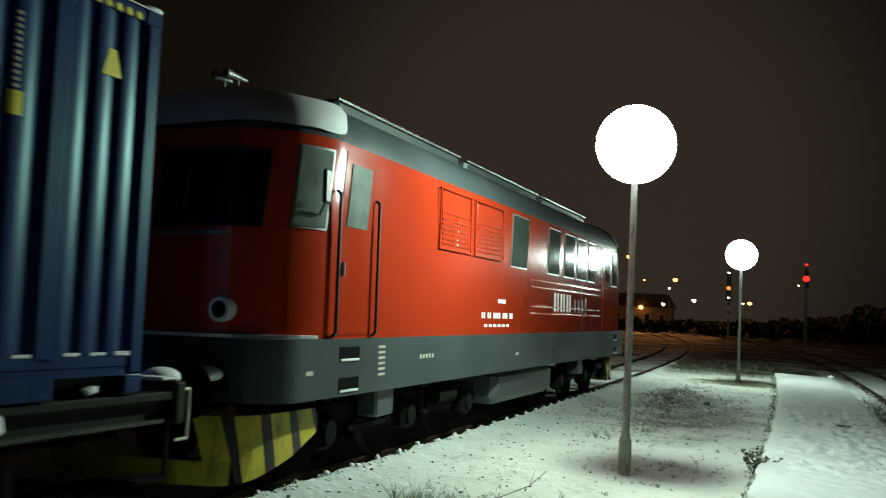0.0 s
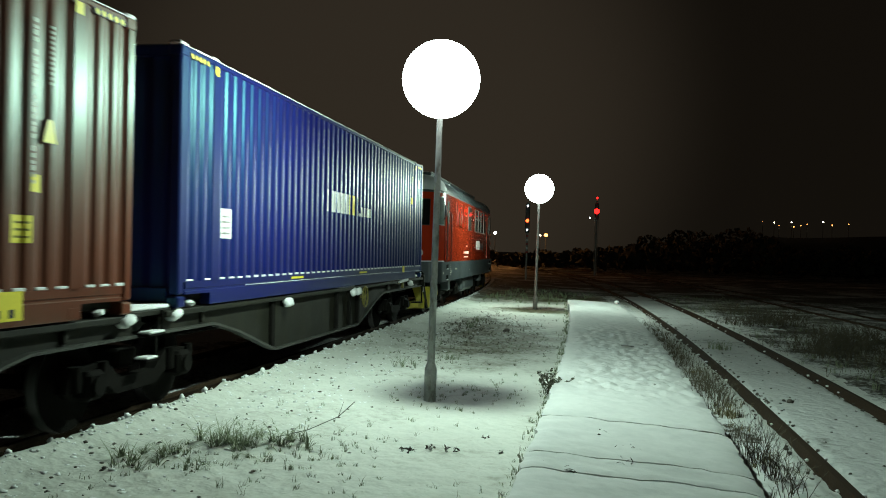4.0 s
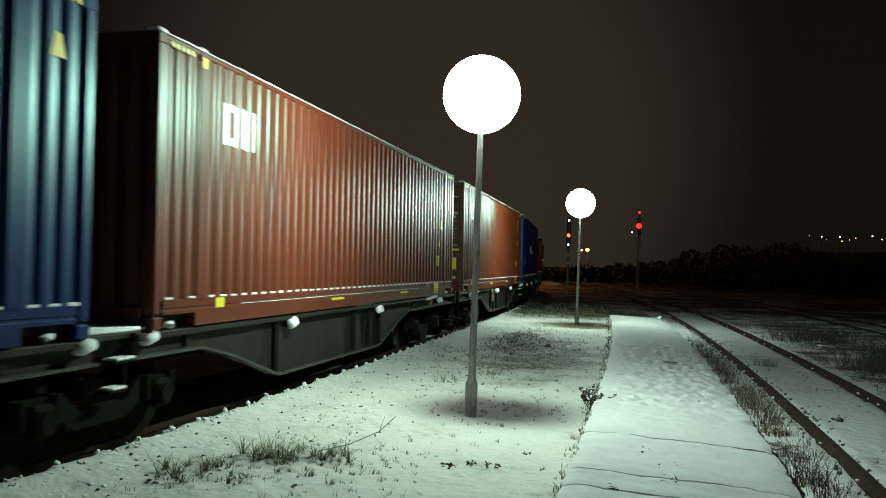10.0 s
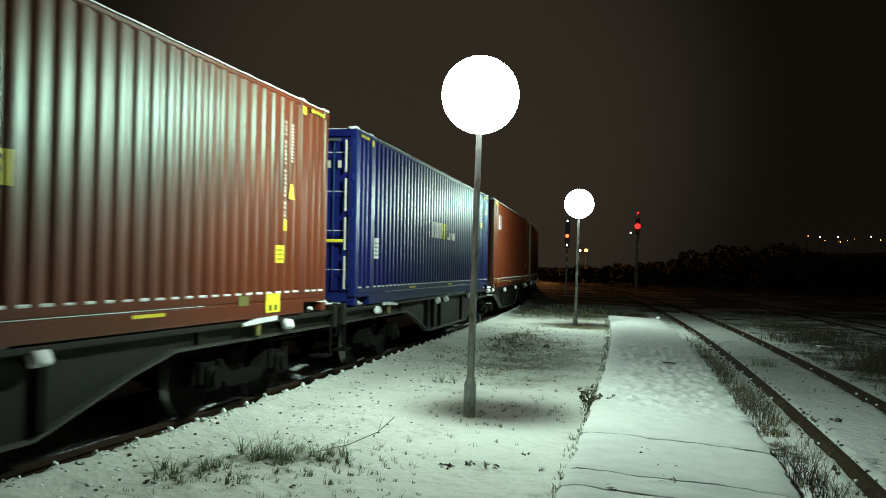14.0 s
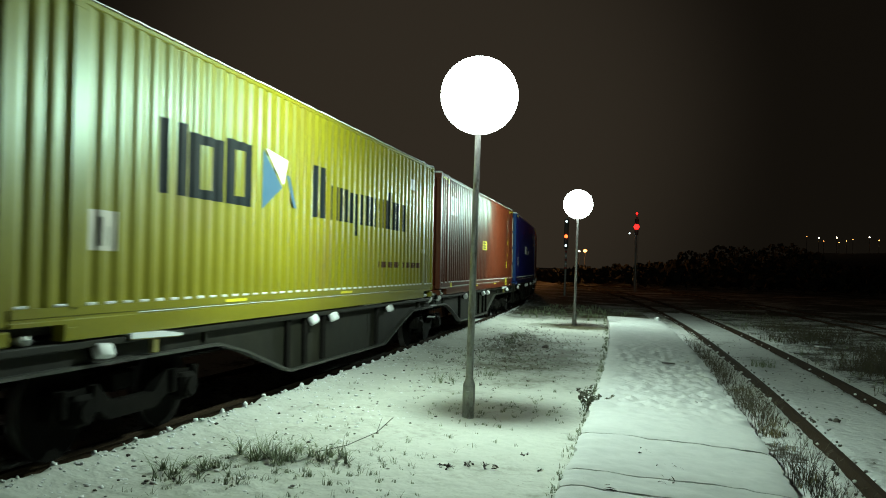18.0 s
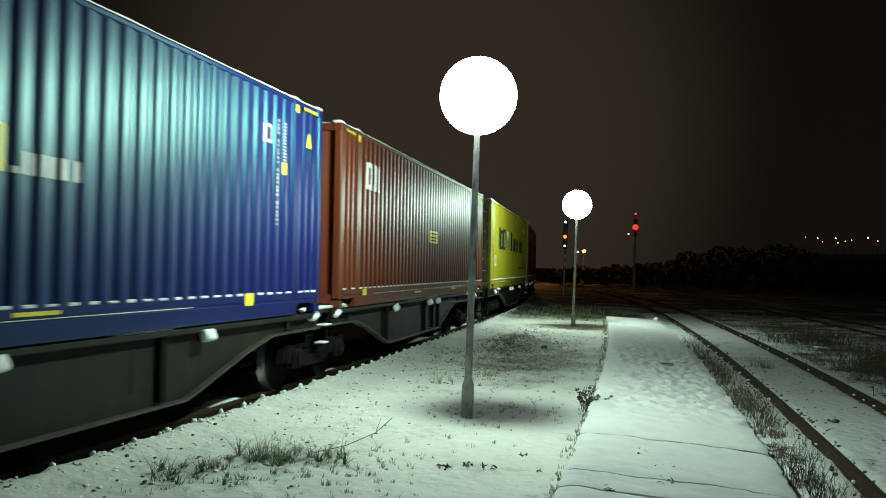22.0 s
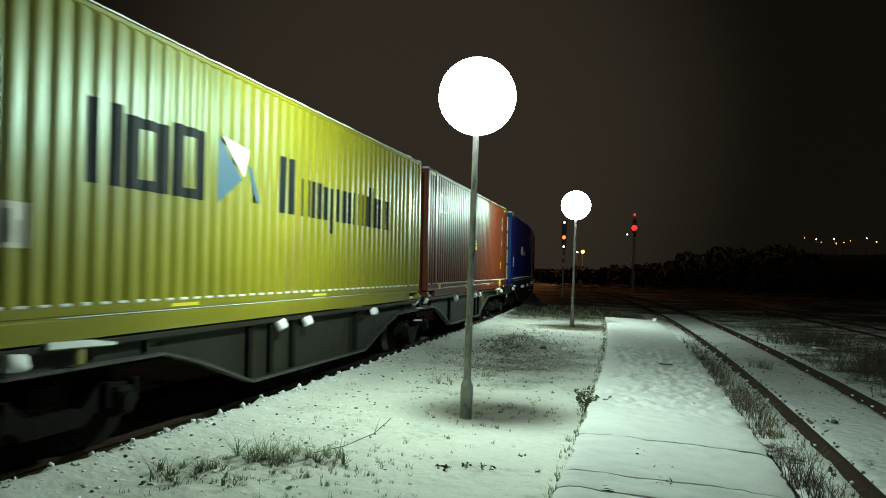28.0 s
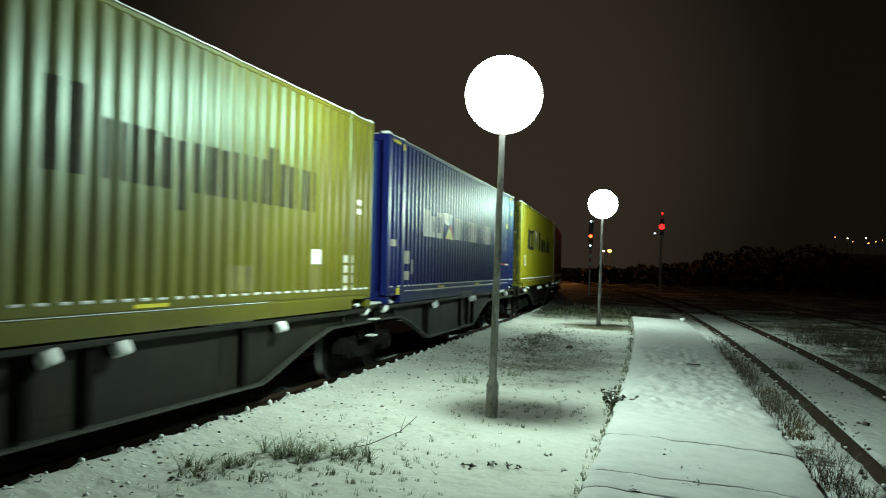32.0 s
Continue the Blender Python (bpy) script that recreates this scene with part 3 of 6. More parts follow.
def build_container(paint, name_label, doors_front=False, door_paint=None, pockets=(5.9, 9.8), pocket_z=0.2, height_marks=True):
    c = thing("shipping_container", name_label, "container", "containers on the train")
    for sx in (-1, 1):
        pts = [(sx * (1.238 - d), y) for y, d in WALL]
        part("side_wall", Mesh().grid([[(x, y, z) for x, y in pts] for z in (0.24, 1.0, 1.9, 2.835)]), paint, c, "corrugated steel side wall", smooth=75)
        upper = [(sx * 1.238, 0.14), (sx * 1.238, 0.16), (sx * 1.25, 0.17), (sx * 1.25, 0.245), (sx * 1.13, 0.245)]
        part("bottom_rail", Mesh().prism([(sx * 1.13, -0.042), (sx * 1.244, -0.042), (sx * 1.25, -0.022), (sx * 1.25, 0.13)] + upper, "y", -H + POST - 0.1, H - POST + 0.1), paint, c, smooth=30)
        for sy in (-1, 1):
            part("end_rail", Mesh().prism([(sx * 1.13, 0.10), (sx * 1.25, 0.10), (sx * 1.25, 0.13)] + upper, "y", sy * (H - 0.17), sy * (H - POST + 0.1)), paint, c, "raised rail over the dark end pocket", smooth=30)
            if sx > 0:
                part("pocket_snow", Mesh().rock((1.17, sy * (H - 0.42), -0.012), 0.075, 0.5), M_SNOW, c, "lump of snow in the end pocket", smooth=60)
        part("top_rail", Mesh().box((sx * 1.208, 0, 2.862), (0.07, CL - 0.34, 0.06), 0.012), paint, c)
        for sy in (-1, 1):
            part("corner_post", Mesh().box((sx * 1.185, sy * (H - 0.07), CH / 2), (0.13, 0.14, CH - 0.2), 0.02), paint, c)
            part("lifting_post", Mesh().box((sx * 1.215, sy * (H - POST), 1.5), (0.07, 0.15, 2.6), 0.015), paint, c)
            for z in (0.02, CH - 0.06):
                part("corner_casting", Mesh().box((sx * 1.17, sy * (H - 0.085), z), (0.165, 0.175, 0.122), 0.015), paint, c)
                part("lifting_casting", Mesh().box((sx * 1.18, sy * (H - POST), z), (0.145, 0.175, 0.12), 0.012), paint, c)
    # roof and floor
    part("roof", Mesh().box((0, 0, CH - 0.035), (2.36, CL - 0.3, 0.03)), paint, c)
    # thin white line along the near bottom rail
    part("groove_line", Mesh().box((1.245, -0.8, 0.152), (0.012, CL - 5.4, 0.008), 0.003), M_SNOW, c, "thin white line in the rail groove")
    part("floor", Mesh().box((0, 0, 0.12), (2.26, CL - 0.3, 0.2)), M_WAGON, c)
    sn = Mesh()
    nx, ny = 6, 70
    rr = random.Random(5)
    top = [[(-1.245 + 2.49 * i / nx, -H + 0.06 + (CL - 0.12) * j / ny, CH + 0.006 + (0.028 * rr.random() if 0 < i < nx and 0 < j < ny else 0.012 * rr.random())) for i in range(nx + 1)] for j in range(ny + 1)]
    sn.grid(top)
    for row in (top[0], top[-1], [r[0] for r in top], [r[-1] for r in top]):
        sn.grid([row, [(x, y, CH - 0.003) for x, y, z in row]])
    part("snow_cover", sn, M_SNOW, c, "thin snow on the roof", smooth=40)
    # snow lodged on the ledge at the foot of each wave
    sb = Mesh()
    for y in SUNK:
        w = 0.135 + 0.03 * rr.random()
        if rr.random() < 0.97:
            sb.box((1.228, y, 0.258), (0.04, w, 0.024 + 0.01 * rr.random()), 0.006)
    part("ledge_snow", sb, M_SNOW, c, "small caps of snow along the bottom rail")["kind"] = "stuff"
    # snow heaped on the castings
    for sy in (-1, 1):
        for d, w in ((0.085, 0.19), (POST, 0.17)):
            part("casting_snow", Mesh().box((1.165, sy * (H - d), CH + 0.020), (0.16, w, 0.045), 0.018), M_SNOW, c, "small cap of snow on a casting", smooth=60)
    # ends: doors on one, a corrugated wall on the other
    for sy in (-1, 1):
        doors = (sy > 0) == doors_front
        y = sy * (H - 0.06)
        part("end_sill", Mesh().box((0, sy * (H - 0.08), 0.1), (2.2, 0.14, 0.16), 0.01), paint, c)
        part("end_header", Mesh().box((0, sy * (H - 0.08), CH - 0.06), (2.2, 0.14, 0.12), 0.01), paint, c)
        if doors:
            for sx in (-1, 1):
                prof = [(0.0, 0.20)]
                for k in range(4):
                    z = 0.5 + k * 0.65
                    prof += [(0.0, z - 0.06), (0.03, z - 0.035), (0.03, z + 0.035), (0.0, z + 0.06)]
                prof += [(0.0, 2.76), (-0.04, 2.76), (-0.04, 0.20)]
                dm = Mesh().prism([(y + sy * (0.02 + a), z) for a, z in prof], "x", sx * 0.01, sx * 1.11)
                d = part("door", dm, door_paint or paint, c, "steel cargo door")
                part("gasket", Mesh().box((sx * 1.125, y + sy * 0.03, 1.48), (0.035, 0.05, 2.54), 0.008), M_BLACK, d, "black rubber door gasket")
                for k in range(4):
                    part("rib_snow", Mesh().box((sx * 0.62, y + sy * 0.045, 0.555 + k * 0.65), (0.9, 0.03, 0.010), 0.004), M_SNOW, d, "thin line of snow on a door rib")
                for k, off in enumerate((0.25, 0.85)):
                    b = Mesh().tube((sx * off, y + sy * 0.06, 0.22), (sx * off, y + sy * 0.06, 2.74), 0.018, seg=8)
                    b.box((sx * off, y + sy * 0.06, 1.15), (0.05, 0.05, 0.09), 0.008).box((sx * (off - 0.12), y + sy * 0.07, 1.15), (0.3, 0.018, 0.035), 0.005)
                    part("locking_bar", b, door_paint or paint, d, "painted locking bar with a handle", smooth=40)
                for k in range(5):
                    part("hinge", Mesh().box((sx * 1.15, y + sy * 0.045, 0.35 + k * 0.58), (0.1, 0.06, 0.12), 0.01), paint, d)
        else:
            pts = []
            for i in range(9):
                a = -1.1 + i * 2.2 / 9
                pts += [(a, 0), (a + 0.06, 0), (a + 0.12, 0.04), (a + 0.18, 0.04)]
            pts.append((1.1, 0))
            part("end_wall", Mesh().grid([[(x, y - sy * d, z) for x, d in pts] for z in (0.18, 2.78)]), paint, c, "corrugated end wall", smooth=70)
    # yellow and black height warning on the top corners
    for sy in (-1, 1) if height_marks else ():
        hz = part("height_marking", Mesh().box((1.2525, sy * (H - 0.45), 2.81), (0.004, 0.5, 0.06)), M_BLACK, c, "black and yellow height warning strip")
        for k in range(5):
            bars = Mesh().box((1.256, sy * (H - 0.45) - 0.20 + k * 0.10, 2.81), (0.003, 0.045, 0.052), turn=Matrix.Rotation(radians(30), 4, "X"))
            part("stripe", bars, M_MARK, hz)
        part("casting_marking", Mesh().box((1.2545, sy * (H - POST), 2.77), (0.003, 0.11, 0.11)), M_MARK, c)
    part("end_marking", Mesh().box((0, -H - 0.002, CH - 0.06), (0.5, 0.003, 0.05)), M_OLIVE, c)
    for d in pockets:
        part("pocket_marking", Mesh().box((1.2535, H - d, pocket_z), (0.004, 0.55, 0.035)), M_MARK, c, "yellow lifting mark")
    return c


def brown_marks(c):
    """Yellow labels low at the ends of the oxide-red containers, and the plates of their doors."""
    for d, z, w, hg in ((2.60, 0.18, 0.27, 0.12), (1.80, 0.13, 0.42, 0.24), (12.36, 0.185, 0.2, 0.11)):
        part("rail_label", Mesh().box((1.2550, H - d, z), (0.004, w, hg)), M_OLIVE if d == 2.60 else M_MARK, c, "yellow label on the bottom rail")
    # small black plates stand for the dark inside the lifting slots
    for k in range(2):
        part("slot_shade_plate", Mesh().box((1.2580, H - 1.72 - 0.16 * k, 0.07), (0.003, 0.06, 0.07), 0.01), M_BLACK, c, "flat black plate for the shade in a lifting slot")


def red_doors(c):
    """Plates and print on the doors of the oxide-red containers."""
    part("door_label", Mesh().box((0.92, -H - 0.06, 0.72), (0.30, 0.004, 0.30)), M_MARK, c, "yellow label on the doors")
    part("door_bumper", Mesh().box((0.3, -H - 0.07, 1.08), (1.7, 0.02, 0.06), 0.008), M_MARK, c, "yellow bar across the doors")
    part("door_label", Mesh().box((0.95, -H - 0.06, 0.34), (0.22, 0.004, 0.07)), M_CREAM, c, "pale label on the doors")
    for k, (z, w) in enumerate(((2.06, 0.34), (1.96, 0.24), (1.72, 0.30), (1.64, 0.32), (1.56, 0.26), (1.48, 0.30), (1.40, 0.22))):
        part("door_print", Mesh().box((0.92, -H - 0.052, z), (w, 0.003, 0.07 if k < 2 else 0.035)), M_CREAM if k < 2 else M_CONCRETE, c, "pale line of print as a plain bar")


def blue_doors(c):
    """Bright bars, a yellow guard and print on the doors of the blue containers."""
    part("door_bumper", Mesh().box((0.42, -H - 0.075, 1.03), (1.3, 0.02, 0.05), 0.008), M_MARK, c, "yellow bar across the doors")
    part("guard_tube", Mesh().path([(0.16, -H - 0.10, 0.28), (0.16, -H - 0.10, 2.70), (1.0, -H - 0.10, 2.70)], 0.024), M_CHROME, c, "bright steel guard tube", smooth=60)
    for k in range(4):
        part("tube_bracket", Mesh().box((0.16, -H - 0.075, 0.45 + k * 0.68), (0.07, 0.07, 0.06), 0.01), M_CHROME, c)
    for k in range(7):
        if k != 5:
            part("door_print", Mesh().box((0.40 + 0.095 * k, -H - 0.052, 2.30), (0.06, 0.003, 0.12)), M_CREAM, c, "pale character as a plain bar")
    part("door_print", Mesh().box((0.52, -H - 0.052, 2.12), (0.32, 0.003, 0.09)), M_CREAM, c, "pale line of print as a plain bar")
    plate = part("data_plate", Mesh().box((0.50, -H - 0.052, 1.40), (0.42, 0.003, 0.44)), M_CONCRETE, c, "grey plate of small print")
    for k in range(4):
        part("print_bar", Mesh().box((0.50, -H - 0.056, 1.24 + k * 0.105), (0.38, 0.003, 0.075)), M_CREAM, plate)
    # cream rods stand for the post's inner edge catching the lamp
    for k in range(4):
        part("lit_edge_rod", Mesh().tube((1.09, -H - 0.085, 0.24 + k * 0.64), (1.09, -H - 0.085, 0.78 + k * 0.64), 0.020, seg=8), M_CREAM, c, "cream rod painted for a lamp-lit post edge", smooth=60)
    part("door_handle", Mesh().box((0.45, -H - 0.09, 0.93), (0.42, 0.03, 0.03), 0.01), M_SNOW, c, "snow on the door handle")
    part("door_label", Mesh().box((0.52, -H - 0.056, 0.40), (0.22, 0.003, 0.06)), M_CREAM, c, "pale label on the doors")


def common_marks(c, ink, bumper=True, label_low=True):
    """Small marks near the front end: number columns as bars, warning triangle, rating labels."""
    rows = []
    for k in range(26):
        if k not in (6, 14, 21):
            rows.append((1.50, 0.05, 2.30 + k * 0.054, 2.328 + k * 0.054 + 0.008 * (k % 3)))
    for k in range(12):
        rows.append((1.28, 0.045, 3.16 + k * 0.044, 3.184 + k * 0.044))
    decal("number_column", c, M_CREAM if ink is M_WHITE else ink, rows, "column of small white characters as plain bars")
    td, tz = (1.36, 2.66) if bumper else (0.56, 3.44)
    tri = Mesh().prism([(H - td, tz - 1.155), (H - td + 0.18, tz - 1.155), (H - td + 0.12, tz - 0.955), (H - td + 0.06, tz - 0.955)], "x", 1.2405, 1.2435)
    part("warning_sign", tri, M_MARK, c, "yellow height warning sticker")
    if not bumper:
        decal("small_label", c, M_MARK, [(1.30, 0.10, 2.98, 3.14)], "small yellow sticker")
    if bumper:
        brown_marks(c)
    elif label_low:
        part("rail_label", Mesh().box((1.2535, H - 2.22, 0.2), (0.004, 0.22, 0.15)), M_MARK, c, "yellow label on the bottom rail")


def build_containers():
    """One thing for each wagon place, in the order of the train; the doors of each pair face away from one another."""
    def lettered_blue(doors_front, label, emblem):
        c = build_container(M_BLUE, label, doors_front)
        common_marks(c, M_WHITE, False)
        glyphs(c, M_WHITE, [(8.32, 0.36, 1, 0, ""), (7.92, 0.38, 1, 0, ""), (7.50, 0.11, 1, 0, "i"), (7.34, 0.34, 1, 0, "")], 2.46, 2.83, "big white letter as two plain bars", 0.27)
        glyphs(c, M_MARK, [(6.96, 0.33, 1, 0, ""), (6.59, 0.33, 1, 0, "")], 2.46, 2.83, "big yellow numeral as two plain bars", 0.30)
        glyphs(c, M_WHITE, [(6.21, 0.06, 0.3, 0, "i"), (6.10, 0.17, 1, 0, ""), (5.88, 0.18, 1, 0, ""), (5.65, 0.28, 1, 0, "")], 2.46, 2.64, "small white letter as a plain shape", 0.3, 0.25)
        if emblem:
            decal("emblem", c, M_CREAM, [(1.86, 0.05, 3.34, 3.58), (1.66, 0.05, 3.34, 3.58), (1.81, 0.15, 3.54, 3.58), (1.81, 0.15, 3.34, 3.38)], "pale square frame emblem")
        decal("document_plate", c, M_WHITE, [(12.60, 0.36, 1.91, 2.28)], "white paper label")
        decal("plate_print", c, M_CONCRETE, [(12.54, 0.22, 1.96 + 0.07 * k, 1.985 + 0.07 * k) for k in range(4)], "faint print as a plain bar")
        if not doors_front:
            blue_doors(c)
        return c

    unit_lead = lettered_blue(True, "blue corrugated container with white and yellow lettering next to the locomotive", False)
    unit = lettered_blue(False, "blue corrugated container with white and yellow lettering and marked doors", True)

    def red_box(doors_front, label, panel=None):
        c = build_container(M_BROWN, label, doors_front, pockets=(4.55, 8.45), pocket_z=0.10)
        common_marks(c, M_WHITE)
        glyphs(c, M_WHITE, [(12.30, 0.36, 1, 0, "tb"), (11.88, 0.22, 1, 0, ""), (11.60, 0.10, 1, 0, "i")], 3.13, 3.60, "white block emblem", 0.30, 0.18)
        decal("rating_label", c, M_MARK, [(1.73, 0.26, 1.80, 2.03), (1.50, 0.15, 2.23, 2.38)], "yellow rating stickers")
        decal("rating_print", c, M_OLIVE, [(1.70, 0.20, 1.84 + 0.06 * k, 1.86 + 0.06 * k) for k in range(3)], "dark print as a plain bar")
        if panel:
            decal("data_panel", c, M_MARK, [(panel, 0.84, 2.35, 2.63)], "yellow data panel")
            m = Mesh()
            for z, a, w in ((2.55, 0.08, 0.32), (2.55, 0.48, 0.28), (2.46, 0.08, 0.66), (2.39, 0.08, 0.52)):
                m.grid(wall_strip(1, H - panel + a, H - panel + a + w, z - 1.155, z + 0.035 - 1.155, 0.006))
            part("print", m, M_BLACK, c, "dark print as plain bars")["kind"] = "stuff"
        if not doors_front:
            red_doors(c)
        return c

    red_doors_out = red_box(False, "oxide-red corrugated container with labelled doors and a white block emblem")
    red_plain = red_box(True, "oxide-red corrugated container with a white block emblem high at one end")
    red_panels = [red_box(True, "oxide-red corrugated container with a yellow data panel and a white emblem", d) for d in PANEL_AT]

    long_name = [(7.37, 0.46, 1.0, 0, ""), (6.66, 0.38, 0.70, 0, ""), (6.22, 0.26, 0.70, 0, ""), (5.95, 0.22, 0.70, 0, ""), (5.73, 0.36, 0.66, 0.26, ""), (5.20, 0.32, 0.68, 0, ""), (4.86, 0.33, 0.68, 0, ""),
                 (4.42, 0.36, 0.70, 0, ""), (3.96, 0.34, 0.70, 0, ""), (3.54, 0.24, 0.92, 0, ""), (3.22, 0.34, 0.70, 0, ""), (2.80, 0.26, 0.70, 0, ""), (2.48, 0.32, 0.70, 0, "")]

    def pennant_box(paint, label, doors=None, ink=M_INK):
        c = build_container(paint, label, door_paint=doors, height_marks=False)
        glyphs(c, ink, [(11.50, 0.52, 1, 0, ""), (10.90, 0.74, 0.92, 0, "tb"), (10.06, 0.62, 1, 0, "tb")], 2.48, 3.24, "big dark initial as a plain shape", 0.30, 0.14)
        fl = Mesh().prism([(H - 9.13, 2.48 - 1.155), (H - 9.13, 3.24 - 1.155), (H - 8.52, 2.80 - 1.155)], "x", 1.2415, 1.2435)
        part("emblem", fl, M_TRI, c, "dark blue pennant emblem")
        fw = Mesh().prism([(H - 9.05, 3.26 - 1.155), (H - 8.35, 3.18 - 1.155), (H - 8.48, 2.84 - 1.155)], "x", 1.2415, 1.2435)
        part("emblem", fw, M_WHITE, c, "white half of the pennant emblem")
        fd = Mesh().prism([(H - 8.38, 2.98 - 1.155), (H - 8.28, 2.98 - 1.155), (H - 8.02, 2.56 - 1.155), (H - 8.12, 2.56 - 1.155)], "x", 1.2415, 1.2435)
        part("emblem", fd, M_TRI, c)
        glyphs(c, ink, long_name, 2.485, 3.245, "dark letter of a long name as two plain bars", 0.34)
        decal("document_plate", c, M_CREAM, [(12.58, 0.40, 1.88, 2.24)], "white paper label")
        decal("plate_print", c, M_CONCRETE, [(12.48, 0.07, 1.92, 2.18), (12.34, 0.07, 1.92, 2.10)], "faint print as a plain bar")
        for sx in (0.30, 0.85):
            part("door_snow", Mesh().box((sx, -H - 0.10, 0.93), (0.34, 0.03, 0.03), 0.01), M_SNOW, c, "snow on a door handle")
        return c

    yellow_a = pennant_box(M_YELLOW, "bright yellow corrugated container with dark lettering and grimy doors", M_OLIVE)
    decal("slogan", yellow_a, M_SLOGAN, [(4.15 - 0.165 * k, 0.12, 1.76, 1.87) for k in range(19) if k not in (3, 9, 11)], "row of small dark red bars")
    decal("stain", yellow_a, M_OLIVE, [(1.02, 0.62, 1.42, 2.06)], "grimy patch where a sticker was")
    decal("paper", yellow_a, M_WHITE, [(1.91, 0.32, 3.38, 3.60), (1.0, 0.26, 2.08, 2.16)], "white paper label")
    yellow_c = pennant_box(M_YELLOW, "bright yellow corrugated container with dark lettering and a pennant")
    for k, (x, z, w) in enumerate(((0.55, 2.24, 0.5), (0.55, 2.10, 0.3), (0.55, 1.72, 0.6), (0.55, 1.62, 0.5), (0.75, 0.95, 0.3))):
        part("door_print", Mesh().box((x, -H - 0.052, z), (w, 0.003, 0.07)), M_OLIVE, yellow_c, "dark line of print as a plain bar")
    yellow_b = pennant_box(M_DIRTYYELLOW, "weathered yellow corrugated container with faded dark lettering", None, M_FADED)
    decal("paper", yellow_b, M_WHITE, [(2.3, 0.34, 1.78, 1.98), (0.62, 0.20, 2.70, 2.78), (0.62, 0.20, 2.56, 2.64)], "white label")
    for k in range(4):
        decal("paper", yellow_b, M_CREAM, [(1.12, 0.16, 1.36 + 0.15 * k, 1.47 + 0.15 * k), (0.92, 0.16, 1.36 + 0.15 * k, 1.47 + 0.15 * k)], "pale label")
    decal("stain", yellow_b, M_OLIVE, [(2.36, 0.46, 1.45, 1.76), (4.5, 0.6, 1.45, 1.75)], "grimy patch where a sticker was")

    blue_flag = build_container(M_BLUE, "blue corrugated container with white lettering and a flag emblem", True)
    common_marks(blue_flag, M_WHITE, False, False)
    glyphs(blue_flag, M_WHITE, [(11.19, 0.44, 1, 0, ""), (10.68, 0.38, 0.8, 0, "tb"), (10.24, 0.52, 1, 0, "tb")], 2.38, 2.93, "white initial as a plain shape", 0.36, 0.2)
    for pts, mt in ((((9.62, 2.95), (9.2, 2.95), (9.10, 2.68), (9.56, 2.72)), M_WHITE), (((9.16, 2.95), (8.72, 2.92), (8.92, 2.74), (9.08, 2.68)), M_TRI), (((9.45, 2.39), (8.66, 2.39), (9.10, 2.66)), M_MARK), (((9.06, 2.66), (8.90, 2.74), (8.62, 2.41)), M_RED_EMBLEM)):
        part("emblem", Mesh().prism([(H - a, z - 1.155) for a, z in pts], "x", 1.2415, 1.2435), mt, blue_flag, "piece of a flag emblem")
    glyphs(blue_flag, M_WHITE, [(8.42 - 0.478 * k, 0.36, 1, 0, "") for k in range(12)], 2.405, 2.90, "white letter of a long name as two plain bars", 0.30)
    part("rail_label", Mesh().box((1.2535, H - 13.05, 0.17), (0.004, 0.20, 0.12)), M_MARK, blue_flag, "yellow label on the bottom rail")
    part("snow_strip", Mesh().box((1.246, 0, 0.165), (0.02, CL - 2.2, 0.014), 0.004), M_SNOW, blue_flag, "thin line of snow in the rail groove")
    part("number_strip", Mesh().box((1.2525, H - 7.0, 0.022), (0.004, 1.18, 0.045)), M_CONCRETE, blue_flag, "long grey plate on the bottom rail")
    decal("plate", blue_flag, M_CREAM, [(12.58, 0.36, 1.82, 2.06), (12.58, 0.36, 1.52, 1.68), (12.16, 0.2, 1.62, 1.9), (13.5, 0.36, 2.12, 2.24)], "white labels")
    decal("small_print", blue_flag, M_CREAM, [(2.6 - 0.085 * k, 0.05, 1.86, 1.91) for k in range(5)] + [(1.55 - 0.085 * k, 0.05, 1.85, 1.90) for k in range(9)], "row of small print as plain bars")
    decal("small_print", blue_flag, M_RED_EMBLEM, [(2.12 - 0.085 * k, 0.05, 1.86, 1.91) for k in range(5)], "row of small red print as plain bars")

    again = lambda c: copy_thing(c, Matrix.Identity(4))
    return [unit_lead, red_doors_out, red_plain, unit, red_panels[0], yellow_a, red_panels[1], again(unit), red_panels[2], yellow_c, blue_flag, yellow_b]


# ---- wagons ----
def wheelset(parent, y, r=0.46):
    ws = part("wheelset", Mesh().tube((-0.9, 0, 0), (0.9, 0, 0), 0.075, seg=10), M_BOGIE, parent, at=pose(0, y, r))
    for sx in (-1, 1):
        part("wheel", Mesh().tube((sx * 0.70, 0, 0), (sx * 0.83, 0, 0), r, seg=28).tube((sx * 0.83, 0, 0), (sx * 0.86, 0, 0), 0.15, seg=14), M_BOGIE, ws, "dark steel wheel", smooth=40)
        part("tread", Mesh().tube((sx * 0.715, 0, 0), (sx * 0.828, 0, 0), r + 0.002, seg=28, caps=False), M_TREAD, ws, "polished tread", smooth=40)
    return ws


